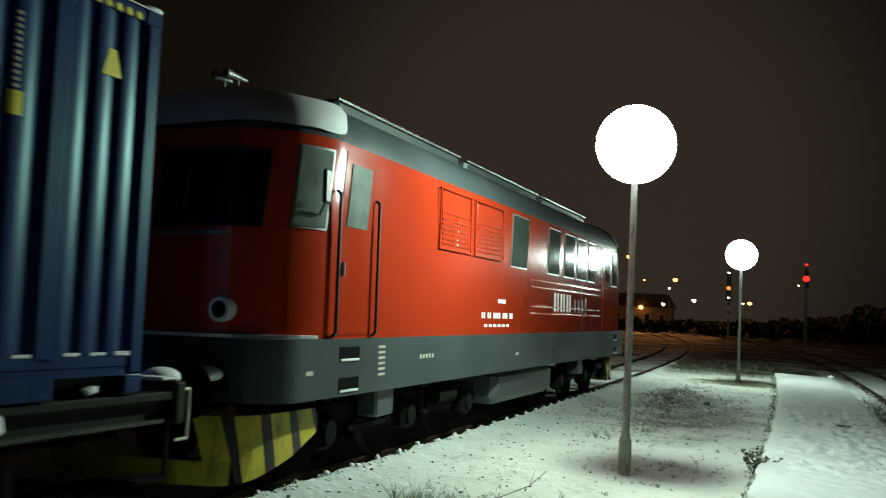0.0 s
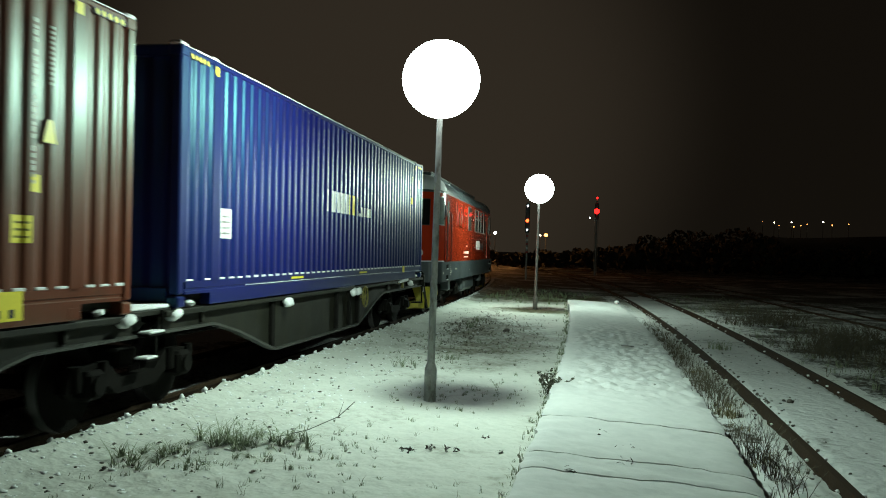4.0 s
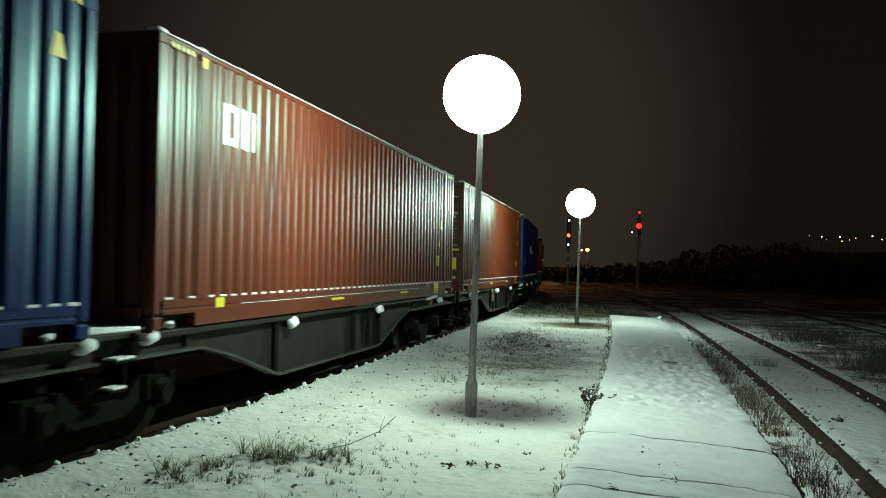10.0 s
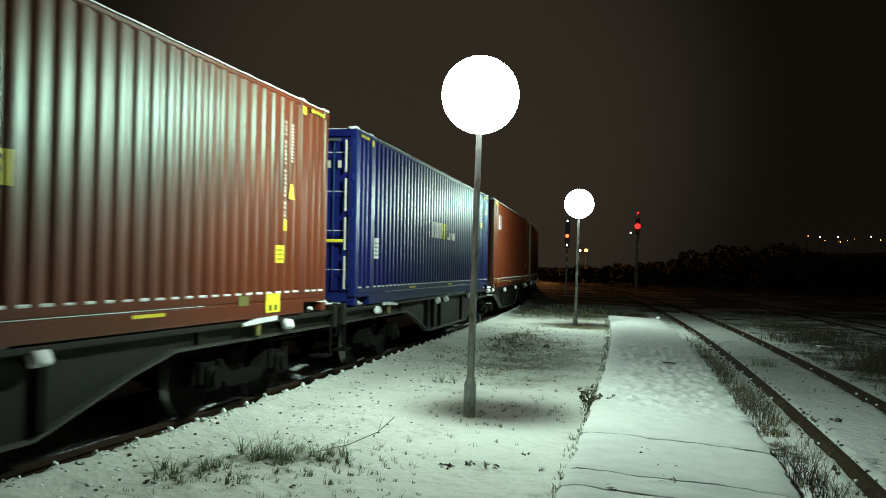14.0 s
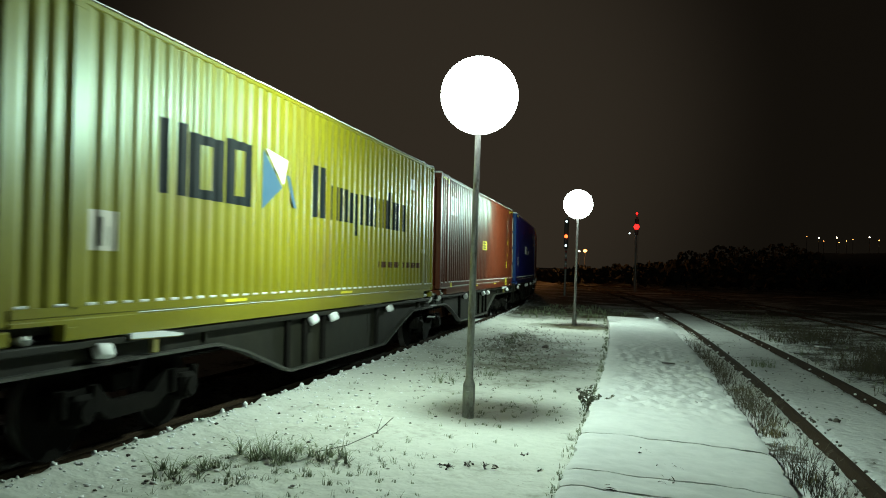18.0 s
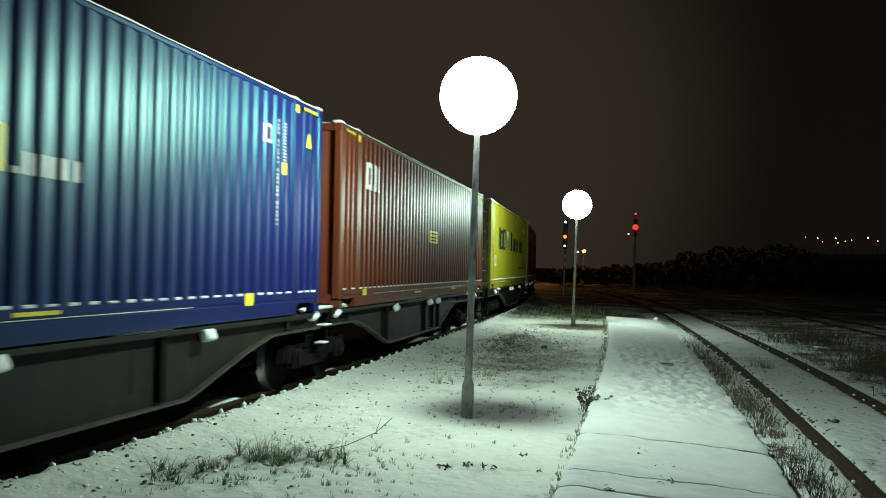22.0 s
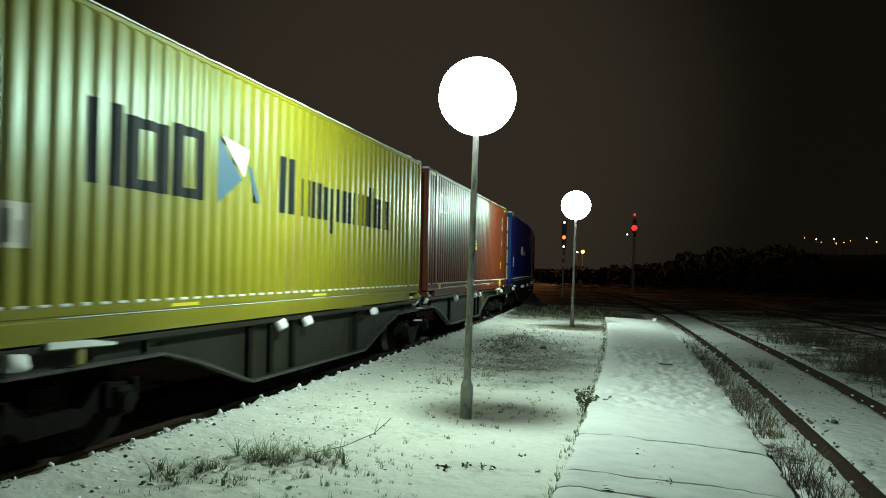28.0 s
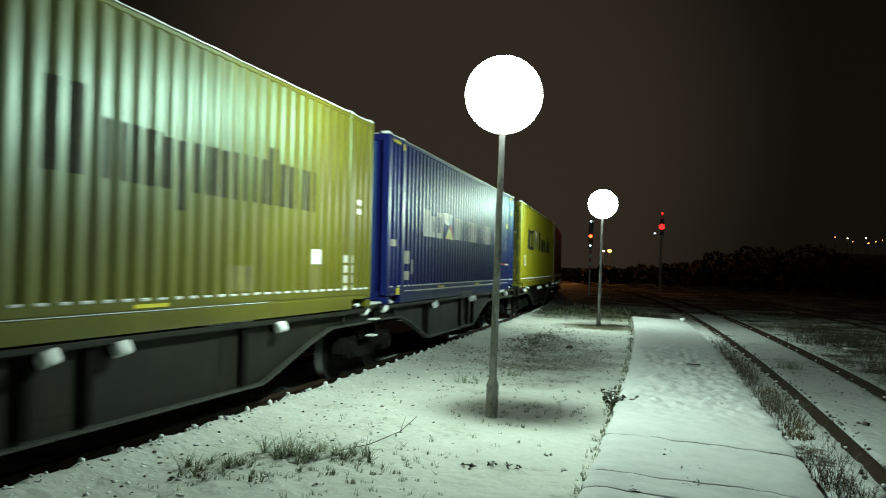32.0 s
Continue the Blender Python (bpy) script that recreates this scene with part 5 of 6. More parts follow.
    # headlamps on both cab fronts
    for sg in (-1, 1):
        for sx in (-1, 1):
            y = sg * (LOCO_L - 0.02)
            hl = part("headlamp", Mesh().tube((sx * 0.86, y - sg * 0.2, 1.76), (sx * 0.86, y + sg * 0.16, 1.76), 0.115, seg=24), M_WHITE, body, "round headlamp in a white ring", smooth=40)
            part("lens", Mesh().tube((sx * 0.86, y + sg * 0.155, 1.76), (sx * 0.86, y + sg * 0.165, 1.76), 0.08, seg=20), M_GLASS, hl, "dark lamp lens", smooth=40)
            part("tail_lamp", Mesh().tube((sx * 0.70, y - sg * 0.1, 1.72), (sx * 0.70, y + sg * 0.05, 1.72), 0.05, seg=14), M_CHROME, body, "small tail lamp", smooth=40)
        # snow plough: a low yellow blade and striped wings that sweep up round the corners
        for sx in (-1, 1):
            line = [(0.0, 0.42), (0.55, 0.36), (1.02, 0.20), (1.16, 0.02), (1.22, -0.25), (1.25, -0.55), (1.25, -1.0)]
            run = [0.0]
            for p, q in zip(line, line[1:]):
                run.append(run[-1] + math.hypot(q[0] - p[0], q[1] - p[1]))
            at = lambda u, z: (sx * float(np.interp(u, run, [p[0] for p in line])), sg * (LOCO_L + float(np.interp(u, run, [p[1] for p in line])) - 0.10 * (z - 0.2)), z)
            low = lambda u: float(np.interp(u, (0, 1.05, 1.3, 1.8, 2.35), (0.20, 0.19, 0.22, 0.36, 0.60)))
            sheet = lambda us, zs: Mesh().grid([[at(u, z) for u in us] for z in zs]).grid([[at(u, z)[:1] + (at(u, z)[1] - sg * 0.03, z) for u in us] for z in zs])
            part("plough_blade", sheet(np.linspace(0, 1.10, 8), (0.19, 0.30, 0.40)), M_PLOUGH, lo, "yellow lower blade of the snow plough")
            u, k = 0.80, 0
            while u < run[-1] - 0.04:
                wd = 0.26 if k % 2 == 0 else 0.13
                v = min(run[-1], u + wd)
                rows = []
                for f in (0.0, 0.35, 0.7, 1.0):
                    row = []
                    for g in (0.0, 0.5, 1.0):
                        c = u + (v - u) * g
                        b0 = max(low(c), 0.405 if c < 1.1 else 0)
                        row.append(at(max(0, min(run[-1], c + 0.06 - 0.14 * f)), b0 + (0.80 - b0) * f))
                    rows.append(row)
                part("plough_panel", Mesh().grid(rows), M_PLOUGH if k % 2 == 0 else M_BLACK, lo, "yellow plough stripe" if k % 2 == 0 else "black plough stripe")
                u, k = v, k + 1
        for sx in (-1, 1):
            bf = part("buffer", Mesh().tube((sx * 0.875, sg * LOCO_L, 1.05), (sx * 0.875, sg * (LOCO_L + 0.5), 1.05), 0.12, seg=14).tube((sx * 0.875, sg * (LOCO_L + 0.48), 1.05), (sx * 0.875, sg * (LOCO_L + 0.52), 1.05), 0.2, 0.25, seg=20), M_BOGIE, lo, "round buffer", smooth=40)
            part("snow_cap", Mesh().ball((sx * 0.875, sg * (LOCO_L + 0.3), 1.18), 0.16, 14, 8, 0.45), M_SNOW, bf, "snow on the buffer", smooth=180)
            ys = ahead(2.62) * -sg if sg > 0 else ahead(2.62)
            for z in (1.34, 1.03):
                # flat black plate on the sill paints the shade of a step recess
                part("recess_shade_plate", Mesh().box((sx * 1.497, ys, z), (0.016, 0.42, 0.15)), M_RECESS_SHADE, sill, "flat black plate for the shade in a step recess")
                part("step_tread", Mesh().box((sx * 1.505, ys, z - 0.058), (0.03, 0.38, 0.028), 0.008), M_SNOW, sill, "snow on the cab step")
    # marks on the sill
    for d, z, w, hg in [(3.35, 1.10 + k * 0.06, 0.16, 0.025) for k in range(6)] + [(4.40 + 0.09 * k, 1.26, 0.05, 0.05) for k in range(5)] + [(1.85, 1.18, 0.12, 0.04), (8.2, 1.18, 0.14, 0.04)]:
        part("sill_mark", Mesh().box((1.503, ahead(d), z), (0.004, w, hg)), M_CREAM, sill, "small white mark as a plain bar")
    # running gear: two three-axle bogies, tanks and boxes
    for yc in (-4.6, 4.6):
        for sx in (-1, 1):
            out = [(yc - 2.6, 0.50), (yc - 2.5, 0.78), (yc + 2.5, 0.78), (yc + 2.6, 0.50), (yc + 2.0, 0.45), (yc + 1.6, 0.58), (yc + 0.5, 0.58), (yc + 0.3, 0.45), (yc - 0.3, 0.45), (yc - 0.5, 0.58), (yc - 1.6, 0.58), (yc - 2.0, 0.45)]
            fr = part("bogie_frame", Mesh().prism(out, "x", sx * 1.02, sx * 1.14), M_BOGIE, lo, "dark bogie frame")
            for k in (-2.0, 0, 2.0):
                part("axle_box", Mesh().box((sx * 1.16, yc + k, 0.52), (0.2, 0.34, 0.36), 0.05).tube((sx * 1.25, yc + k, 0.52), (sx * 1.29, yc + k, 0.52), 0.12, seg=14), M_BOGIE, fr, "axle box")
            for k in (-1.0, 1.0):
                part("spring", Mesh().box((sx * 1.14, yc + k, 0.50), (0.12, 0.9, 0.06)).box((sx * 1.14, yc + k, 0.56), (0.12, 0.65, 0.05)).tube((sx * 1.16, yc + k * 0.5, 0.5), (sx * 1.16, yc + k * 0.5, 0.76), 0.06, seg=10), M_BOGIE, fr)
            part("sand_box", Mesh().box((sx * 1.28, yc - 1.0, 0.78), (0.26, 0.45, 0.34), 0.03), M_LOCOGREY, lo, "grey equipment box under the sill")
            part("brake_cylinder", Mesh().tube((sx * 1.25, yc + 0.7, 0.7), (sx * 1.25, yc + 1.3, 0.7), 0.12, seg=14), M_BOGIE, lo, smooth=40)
        for k in (-2.0, 0, 2.0):
            wheelset(lo, yc + k, 0.5)
    part("fuel_tank", Mesh().box((0, 0, 0.66), (2.7, 3.2, 0.55), 0.12), M_LOCOGREY, lo, "grey fuel tank between the bogies")
    return lo


# ---- vegetation ----
RNG = random.Random(11)


def blades(m, x, y, n, spread, hgt, lean=0.5, width=0.0028, per=(4, 9)):
    """Clumps of thin bent blades that fan out from a few roots."""
    k = 0
    while k < n:
        cx, cy = x + RNG.gauss(0, spread), y + RNG.gauss(0, spread)
        z0 = ground_z(cx, cy) - 0.01
        for _ in range(RNG.randint(*per)):
            k += 1
            a, h, ln = RNG.uniform(0, 6.283), hgt * RNG.uniform(0.4, 1.15), RNG.uniform(0.1, 1.3 * lean)
            bx, by = cx + RNG.gauss(0, 0.012), cy + RNG.gauss(0, 0.012)
            dx, dy = math.cos(a) * h * ln, math.sin(a) * h * ln
            w = width * RNG.uniform(0.6, 1.2)
            wx, wy = -math.sin(a) * w, math.cos(a) * w
            zt = z0 + h * RNG.uniform(0.6, 0.95)
            m.add([(bx - wx, by - wy, z0), (bx + wx, by + wy, z0), (bx + dx * 0.35 + wx * 0.8, by + dy * 0.35 + wy * 0.8, z0 + h * 0.6), (bx + dx * 0.35 - wx * 0.8, by + dy * 0.35 - wy * 0.8, z0 + h * 0.6),
                   (bx + dx + wx * 0.3, by + dy + wy * 0.3, zt), (bx + dx - wx * 0.3, by + dy - wy * 0.3, zt)],
                  [(0, 1, 2, 3), (3, 2, 4, 5)])
    return m


def twigs(m, x, y, z, n, hgt, spread, leaves=0, r=0.004):
    """A clump of bare crooked stems, with a few frozen leaves."""
    for _ in range(n):
        a = RNG.uniform(0, 6.283)
        p = Vector((x + RNG.gauss(0, spread * 0.3), y + RNG.gauss(0, spread * 0.3), z))
        d = Vector((math.cos(a) * RNG.uniform(0.1, 0.9), math.sin(a) * RNG.uniform(0.1, 0.9), 1)).normalized()
        h = hgt * RNG.uniform(0.5, 1.1)
        for k in range(3):
            q = p + d * h / 3
            m.tube(p, q, r * (1 - 0.25 * k), r * (0.75 - 0.25 * k), seg=4, caps=False)
            if leaves and k:
                for _ in range(leaves):
                    c = p.lerp(q, RNG.random())
                    u = Vector((RNG.gauss(0, 1), RNG.gauss(0, 1), RNG.gauss(0, 0.6))).normalized() * RNG.uniform(0.025, 0.055)
                    v = u.cross(Vector((RNG.gauss(0, 1), RNG.gauss(0, 1), 1))).normalized() * RNG.uniform(0.008, 0.018)
                    m.add([c, c + u * 0.5 + v, c + u, c + u * 0.5 - v], [(0, 1, 2, 3)])
            if k == 1:
                m.tube(q, q + (d + Vector((RNG.gauss(0, 0.6), RNG.gauss(0, 0.6), 0.1))).normalized() * h * 0.3, r * 0.5, r * 0.3, seg=4, caps=False)
            p = q
            d = (d + Vector((RNG.gauss(0, 0.3), RNG.gauss(0, 0.3), 0.0))).normalized()
    return m


def bush(m, x, y, z, n, hgt, wide, spread):
    """Bare weed stems that fan out from their foot and fork into thin twigs."""
    for _ in range(n):
        a = RNG.uniform(0, 6.283)
        t = wide * RNG.random()
        p = Vector((x + RNG.gauss(0, spread * 0.6), y + RNG.gauss(0, spread), z))
        d = Vector((math.cos(a) * t, math.sin(a) * t, 1)).normalized()
        h = hgt * RNG.uniform(0.45, 1.1)
        for k in range(4):
            q = p + d * h * 0.28
            m.tube(p, q, 0.0042 - 0.0008 * k, 0.0034 - 0.0008 * k, seg=4, caps=False)
            for _ in range(k):
                e = (d + Vector((RNG.gauss(0, 0.55), RNG.gauss(0, 0.55), RNG.gauss(0.1, 0.25)))).normalized()
                c = p.lerp(q, RNG.random())
                f = c + e * h * RNG.uniform(0.12, 0.3)
                m.tube(c, f, 0.0020, 0.0013, seg=3, caps=False)
            p = q
            d = (d + Vector((RNG.gauss(0, 0.22), RNG.gauss(0, 0.22), 0.05))).normalized()
    return m


def build_plants():
    g = Mesh()
    for x, y, n, sp, hg in ((-3.72, 7.42, 120, 0.07, 0.20), (-3.58, 7.55, 80, 0.08, 0.15), (-3.38, 7.70, 80, 0.09, 0.12), (-3.12, 7.85, 90, 0.09, 0.12), (-3.3, 7.2, 40, 0.16, 0.06), (-3.98, 6.95, 90, 0.10, 0.11), (-4.1, 6.55, 90, 0.10, 0.13), (-3.75, 6.7, 60, 0.2, 0.08)):
        blades(g, x, y, int(n * 1.3), sp * 1.2, hg * 1.15, 2.1, 0.0042, (9, 22))
    # smaller wisps scattered round the clump
    for _ in range(110):
        cx, cy = RNG.gauss(-3.05, 0.55), RNG.gauss(7.3, 0.7)
        if lat_train(cx, cy) > 1.9 and lat_side(cx, cy) < PLAT_L - 0.15:
            blades(g, cx, cy, RNG.randint(5, 14), 0.03, RNG.uniform(0.045, 0.09), 1.3, 0.0024, (5, 12))
    solid("grass_tuft", g, M_GRASS, "clump of dead grass poking through the snow", "grass", kind="stuff")
    g = Mesh()
    # sparse stalks all over the strip between track and platform, denser further on
    for _ in range(480):
        y = 5.5 + 36 * RNG.random() ** 1.3
        s = y
        lt = RNG.uniform(1.4, 5.2)
        p = train_point(s, lt)
        if lat_side(p.x, p.y) > PLAT_L - 0.1 and p.y < PLAT_END:
            continue
        if noise.noise(Vector((p.x * 0.7, p.y * 0.35, 3))) < 0.02 and RNG.random() < 0.7:
            continue
        blades(g, p.x, p.y, RNG.randint(2, 8), 0.03, 0.06, 0.9, 0.0025)
    for _ in range(260):
        s = RNG.uniform(5, 33)
        p = side_point(s, PLAT_L - 0.05 - abs(RNG.gauss(0, 0.05)))
        blades(g, p.x, p.y, RNG.randint(2, 5), 0.02, 0.08, 0.7, 0.0035)
    for _ in range(330):
        s = RNG.uniform(8, 45)
        p = side_point(s, RNG.uniform(1.1, 5.0))
        blades(g, p.x, p.y, RNG.randint(6, 14), 0.10, 0.15, 0.9, 0.004)
    for _ in range(160):
        p = Vector((RNG.uniform(-6, -2), RNG.uniform(32, 44), 0))
        blades(g, p.x, p.y, RNG.randint(5, 12), 0.12, 0.18, 0.8, 0.008)
    # thin grass round the lamp feet and in the hollow between them
    for cx, cy, n, sp in ((-2.3, 11.0, 60, 0.45), (-1.9, 11.9, 40, 0.5), (-3.1, 29.2, 60, 0.8), (-3.6, 15.5, 60, 0.7), (-2.6, 17.5, 50, 0.7), (-4.2, 18.0, 90, 0.5), (-2.6, 20.5, 60, 1.1)):
        for _ in range(n):
            blades(g, RNG.gauss(cx, sp), RNG.gauss(cy, sp * 1.3), RNG.randint(2, 6), 0.03, 0.055, 1.0, 0.0032)
    solid("dry_grass", g, M_GRASS, "sparse dead grass stalks standing out of the snow", "grass", kind="stuff")
    m = twigs(Mesh(), -1.06, 11.55, 0.0, 18, 0.36, 0.24, 10, 0.006)
    solid("weed", m, M_LEAF, "frozen leafy weed at the platform's edge", "weed", kind="stuff")
    # dark weeds crowd the gap between platform edge and rail: open twiggy bushes in front, matted ones further on, snow between
    for s, lt, n, hg, wide, grass in ((7.75, -1.22, 16, 0.40, 0.9, 8), (8.35, -1.27, 22, 0.44, 0.9, 10), (8.95, -1.32, 24, 0.46, 0.9, 14), (9.35, -1.36, 12, 0.30, 0.7, 10), (10.1, -1.38, 7, 0.2, 0.6, 6), (11.35, -1.32, 8, 0.16, 0.6, 60),
                                       (12.1, -1.26, 22, 0.30, 0.8, 60), (12.7, -1.26, 34, 0.34, 0.9, 40), (13.3, -1.28, 34, 0.34, 0.9, 30), (13.9, -1.28, 30, 0.32, 0.9, 26), (14.7, -1.28, 30, 0.30, 1.0, 20), (15.4, -1.32, 12, 0.2, 0.9, 30),
                                       (16.5, -1.28, 34, 0.28, 1.0, 30), (17.4, -1.28, 36, 0.28, 1.0, 40), (18.4, -1.28, 36, 0.28, 1.1, 40), (19.5, -1.28, 38, 0.28, 1.1, 40), (20.8, -1.28, 40, 0.26, 1.2, 40), (22.2, -1.28, 38, 0.26, 1.2, 40), (23.8, -1.26, 30, 0.24, 1.2, 30), (25.5, -1.28, 16, 0.2, 1.0, 20)):
        p = side_point(s, lt)
        m = bush(Mesh(), p.x, p.y, -0.13, int(n * (1.3 if s < 11 else 1.6)), hg * 0.92, wide * 0.6, 0.11 if s < 11 else 0.20)
        blades(m, p.x, p.y, grass, 0.12, 0.13, 0.7, 0.0035)
        solid("weed", m, M_WEED, "dark bare weeds between the platform edge and the rusty rail", "weed", "weeds along the side track", kind="stuff")
    g = Mesh()
    for s, lt, n, hg in ((11.3, -1.26, 90, 0.12), (11.6, -1.34, 80, 0.12), (12.2, -1.15, 60, 0.12), (12.5, -1.13, 40, 0.10), (8.7, -1.20, 26, 0.12), (9.0, -1.25, 30, 0.14), (15.5, -1.25, 50, 0.10), (10.4, -1.3, 16, 0.09)):
        p = side_point(s, lt)
        blades(g, p.x, p.y, n, 0.09, hg, 1.4, 0.004)
    solid("dry_grass", g, M_STRAW, "yellowed straw lying between the weeds", "grass", kind="stuff")
    p = side_point(19.4, -0.29)
    solid("weed", blades(Mesh(), p.x, p.y, 130, 0.10, 0.22, 0.8, 0.004), M_GRASS, "small dead tuft between the rails", "weed")
    for s, lt, hg in ((13.5, 2.8, 0.5), (15.0, 3.3, 0.5), (16.5, 2.6, 0.5), (17.8, 3.4, 0.55), (19.2, 2.2, 0.5), (20.4, 2.0, 0.6), (21.3, 3.0, 0.6), (22.8, 3.3, 0.5), (24.2, 3.9, 0.5), (27.5, 1.9, 0.45), (28, 3.0, 0.5), (30, 3.4, 0.5), (33, 2.6, 0.5)):
        p = side_point(s, lt)
        m = twigs(Mesh(), p.x, p.y, -0.1, 150, hg, 1.7, 2)
        blades(m, p.x, p.y, 220, 0.45, 0.3, 0.8, 0.005)
        solid("shrub", m, M_WEED, "low bare scrub beside the disused track", "shrub", "scrub beside the side track", kind="stuff")
    # pale tufts in the strip, and grass standing in its bald patch
    for x, y, n, hg in ((-3.62, 13.4, 34, 0.20), (-3.45, 13.55, 22, 0.15), (-3.02, 14.6, 40, 0.16), (-3.2, 14.75, 20, 0.12), (-3.98, 21.2, 60, 0.22), (-4.05, 23.0, 60, 0.22)):
        solid("grass_tuft", blades(Mesh(), x, y, n, 0.07, hg, 1.0, 0.0035), M_GRASS, "pale dry grass tuft standing in the snow", "grass", "tufts in the strip", kind="stuff")
    g = Mesh()
    for _ in range(420):
        x, y = RNG.gauss(-3.1, 0.75), RNG.gauss(18.8, 2.6)
        if lat_side(x, y) < PLAT_L - 0.1 and lat_train(x, y) > 1.9:
            blades(g, x, y, RNG.randint(3, 9), 0.05, 0.055, 1.3, 0.003)
    for _ in range(150):
        x, y = RNG.gauss(-4.0, 0.4), RNG.gauss(21.5, 1.9)
        blades(g, x, y, RNG.randint(4, 10), 0.06, 0.09, 1.2, 0.0035)
    solid("dry_grass", g, M_WEED, "flattened dead grass showing through thin snow", "grass", kind="stuff")
    g = Mesh()
    for x, y, n in ((-1.99, 7.86, 7), (-1.84, 7.95, 8), (-1.70, 8.0, 6), (-1.62, 8.06, 4), (-2.1, 7.9, 3), (-1.2, 8.2, 3), (-1.45, 8.7, 3)):
        twigs(g, x, y, ground_z(x, y), n, 0.05, 0.07, 1, 0.002)
    solid("litter_and_prints", g, M_SOIL, "curled dead leaves and stalks on the snow", "leaves", kind="stuff")
    z = ground_z(-2.98, 20.5)
    solid("stone", Mesh().rock((-2.98, 20.5, z + 0.03), 0.09, 0.7), M_STONE, "dark stone lying in the thin snow", "stone", smooth=180)
    z = ground_z(2.12, 12.66)
    solid("stone", Mesh().rock((2.12, 12.66, z + 0.02), 0.05, 0.7).rock((2.05, 12.75, z + 0.01), 0.03, 0.7), M_STONE, "dark stone between the rusty rails", "stone", smooth=180)
    solid("twig", Mesh().path([Vector((-0.24, 16.72, 0.165)), Vector((-0.12, 16.68, 0.172)), Vector((0.0, 16.70, 0.165))], 0.012, 5), M_BARK, "short dark stick lying on the platform snow", "twig")
    p = side_point(PLAT_END - 0.1, PLAT_R - 0.1)
    solid("snow_lump", Mesh().rock((p.x, p.y, 0.13), 0.10, 0.8), M_SNOW, "lump of snow on the platform's far corner", "snow", smooth=180)
    z = ground_z(3.89, 25.6)
    pl = thing("concrete_slab", "broken concrete slab capped with snow in the scrub", "concrete slab", at=pose(3.89, 25.6, z, 0, 4, 20))
    part("slab", Mesh().box((0, 0, 0.0), (0.42, 0.3, 0.09), 0.02), M_CONCRETE, pl)
    part("snow", Mesh().box((0, 0, 0.055), (0.38, 0.27, 0.03), 0.012), M_SNOW, pl, "snow lying on the slab")
    # dark flecks paint the shade of footprints, among leaves and crumbs
    lt = Mesh()
    for cx, cy, n in ((-0.02, 7.42, 9), (-0.25, 8.55, 4), (-0.05, 7.95, 5), (0.18, 17.4, 6), (-0.45, 6.9, 4), (-0.6, 13.5, 3), (0.3, 12.2, 3)):
        for _ in range(n):
            c = Vector((cx + RNG.gauss(0, 0.07), cy + RNG.gauss(0, 0.06), 0.155 - 0.04 * (cx + 0.8) / 1.9))
            u = Vector((RNG.gauss(0, 1), RNG.gauss(0, 0.6), 0.15)).normalized() * RNG.uniform(0.02, 0.06)
            v = Vector((-u.y, u.x, 0.01)).normalized() * RNG.uniform(0.004, 0.014)
            lt.add([c - u, c + v + Vector((0, 0, 0.012)), c + u, c - v + Vector((0, 0, 0.012))], [(0, 1, 2, 3)])
    solid("litter_and_prints", lt, M_SOIL, "dead leaves, crumbs and dark flecks for shaded footprints on the platform", "leaves", kind="stuff")
    tw = Mesh()
    pts = [Vector((-3.35, 7.85, -0.01)), Vector((-3.12, 8.1, 0.03)), Vector((-2.95, 8.5, 0.10)), Vector((-2.86, 8.75, 0.22))]
    tw.path(pts, 0.004, 5).tube(pts[2], pts[2] + Vector((0.02, 0.1, 0.14)), 0.003, 0.002, seg=4)
    solid("twig", tw, M_BARK, "thin bent dry stem", "twig")
    # stones with snow caps along the shoulder of the main track
    st = Mesh()
    for _ in range(420):
        s = 5 + 32 * RNG.random()
        lt = 1.04 + abs(RNG.gauss(0, 0.10))
        p = train_point(s, lt)
        r = RNG.uniform(0.009, 0.022)
        st.rock((p.x, p.y, ground_z(p.x, p.y) + r * 0.2), r, 0.8)
    solid("ballast_edge", st, M_SNOW, "snow-capped stones along the track shoulder", "stones", kind="stuff", smooth=180)
    st = Mesh()
    for k in range(60):
        p = train_point(4.6 + 0.6 * k, 0.965)
        st.rock((p.x + RNG.gauss(0, 0.01), p.y + RNG.gauss(0, 0.02), -0.012), RNG.uniform(0.028, 0.045), 1.0)
        for lt in (-0.85, -0.66, 0.66, 0.85):
            q = side_point(6.0 + 0.6 * k, lt)
            if RNG.random() < 0.45:
                st.rock((q.x, q.y + RNG.gauss(0, 0.05), -0.045), RNG.uniform(0.012, 0.03), 0.6)
    solid("fastening_snow", st, M_SNOW, "small lumps of snow on the rail fastenings", "snow", kind="stuff", smooth=180)
    st = Mesh()
    for _ in range(1500):
        s = 4.5 + 20 * RNG.random() ** 1.5
        p = train_point(s, 1.1 + 2.0 * RNG.random() ** 1.4)
        r = RNG.uniform(0.012, 0.034)
        st.rock((p.x, p.y, ground_z(p.x, p.y) - r * 0.35), r, RNG.uniform(0.35, 0.6))
    solid("snow_lumps", st, M_SNOW, "lumpy snow over the ballast shoulder", "snow", kind="stuff", smooth=180)
    st = Mesh()
    for _ in range(260):
        s = 5 + 22 * RNG.random()
        if RNG.random() < 0.6:
            p = train_point(s, RNG.uniform(1.15, 3.0))
        else:
            p = side_point(s, RNG.uniform(-0.6, 0.62))
        r = RNG.uniform(0.01, 0.024)
        st.rock((p.x, p.y, ground_z(p.x, p.y) + r * 0.1), r, 0.6)
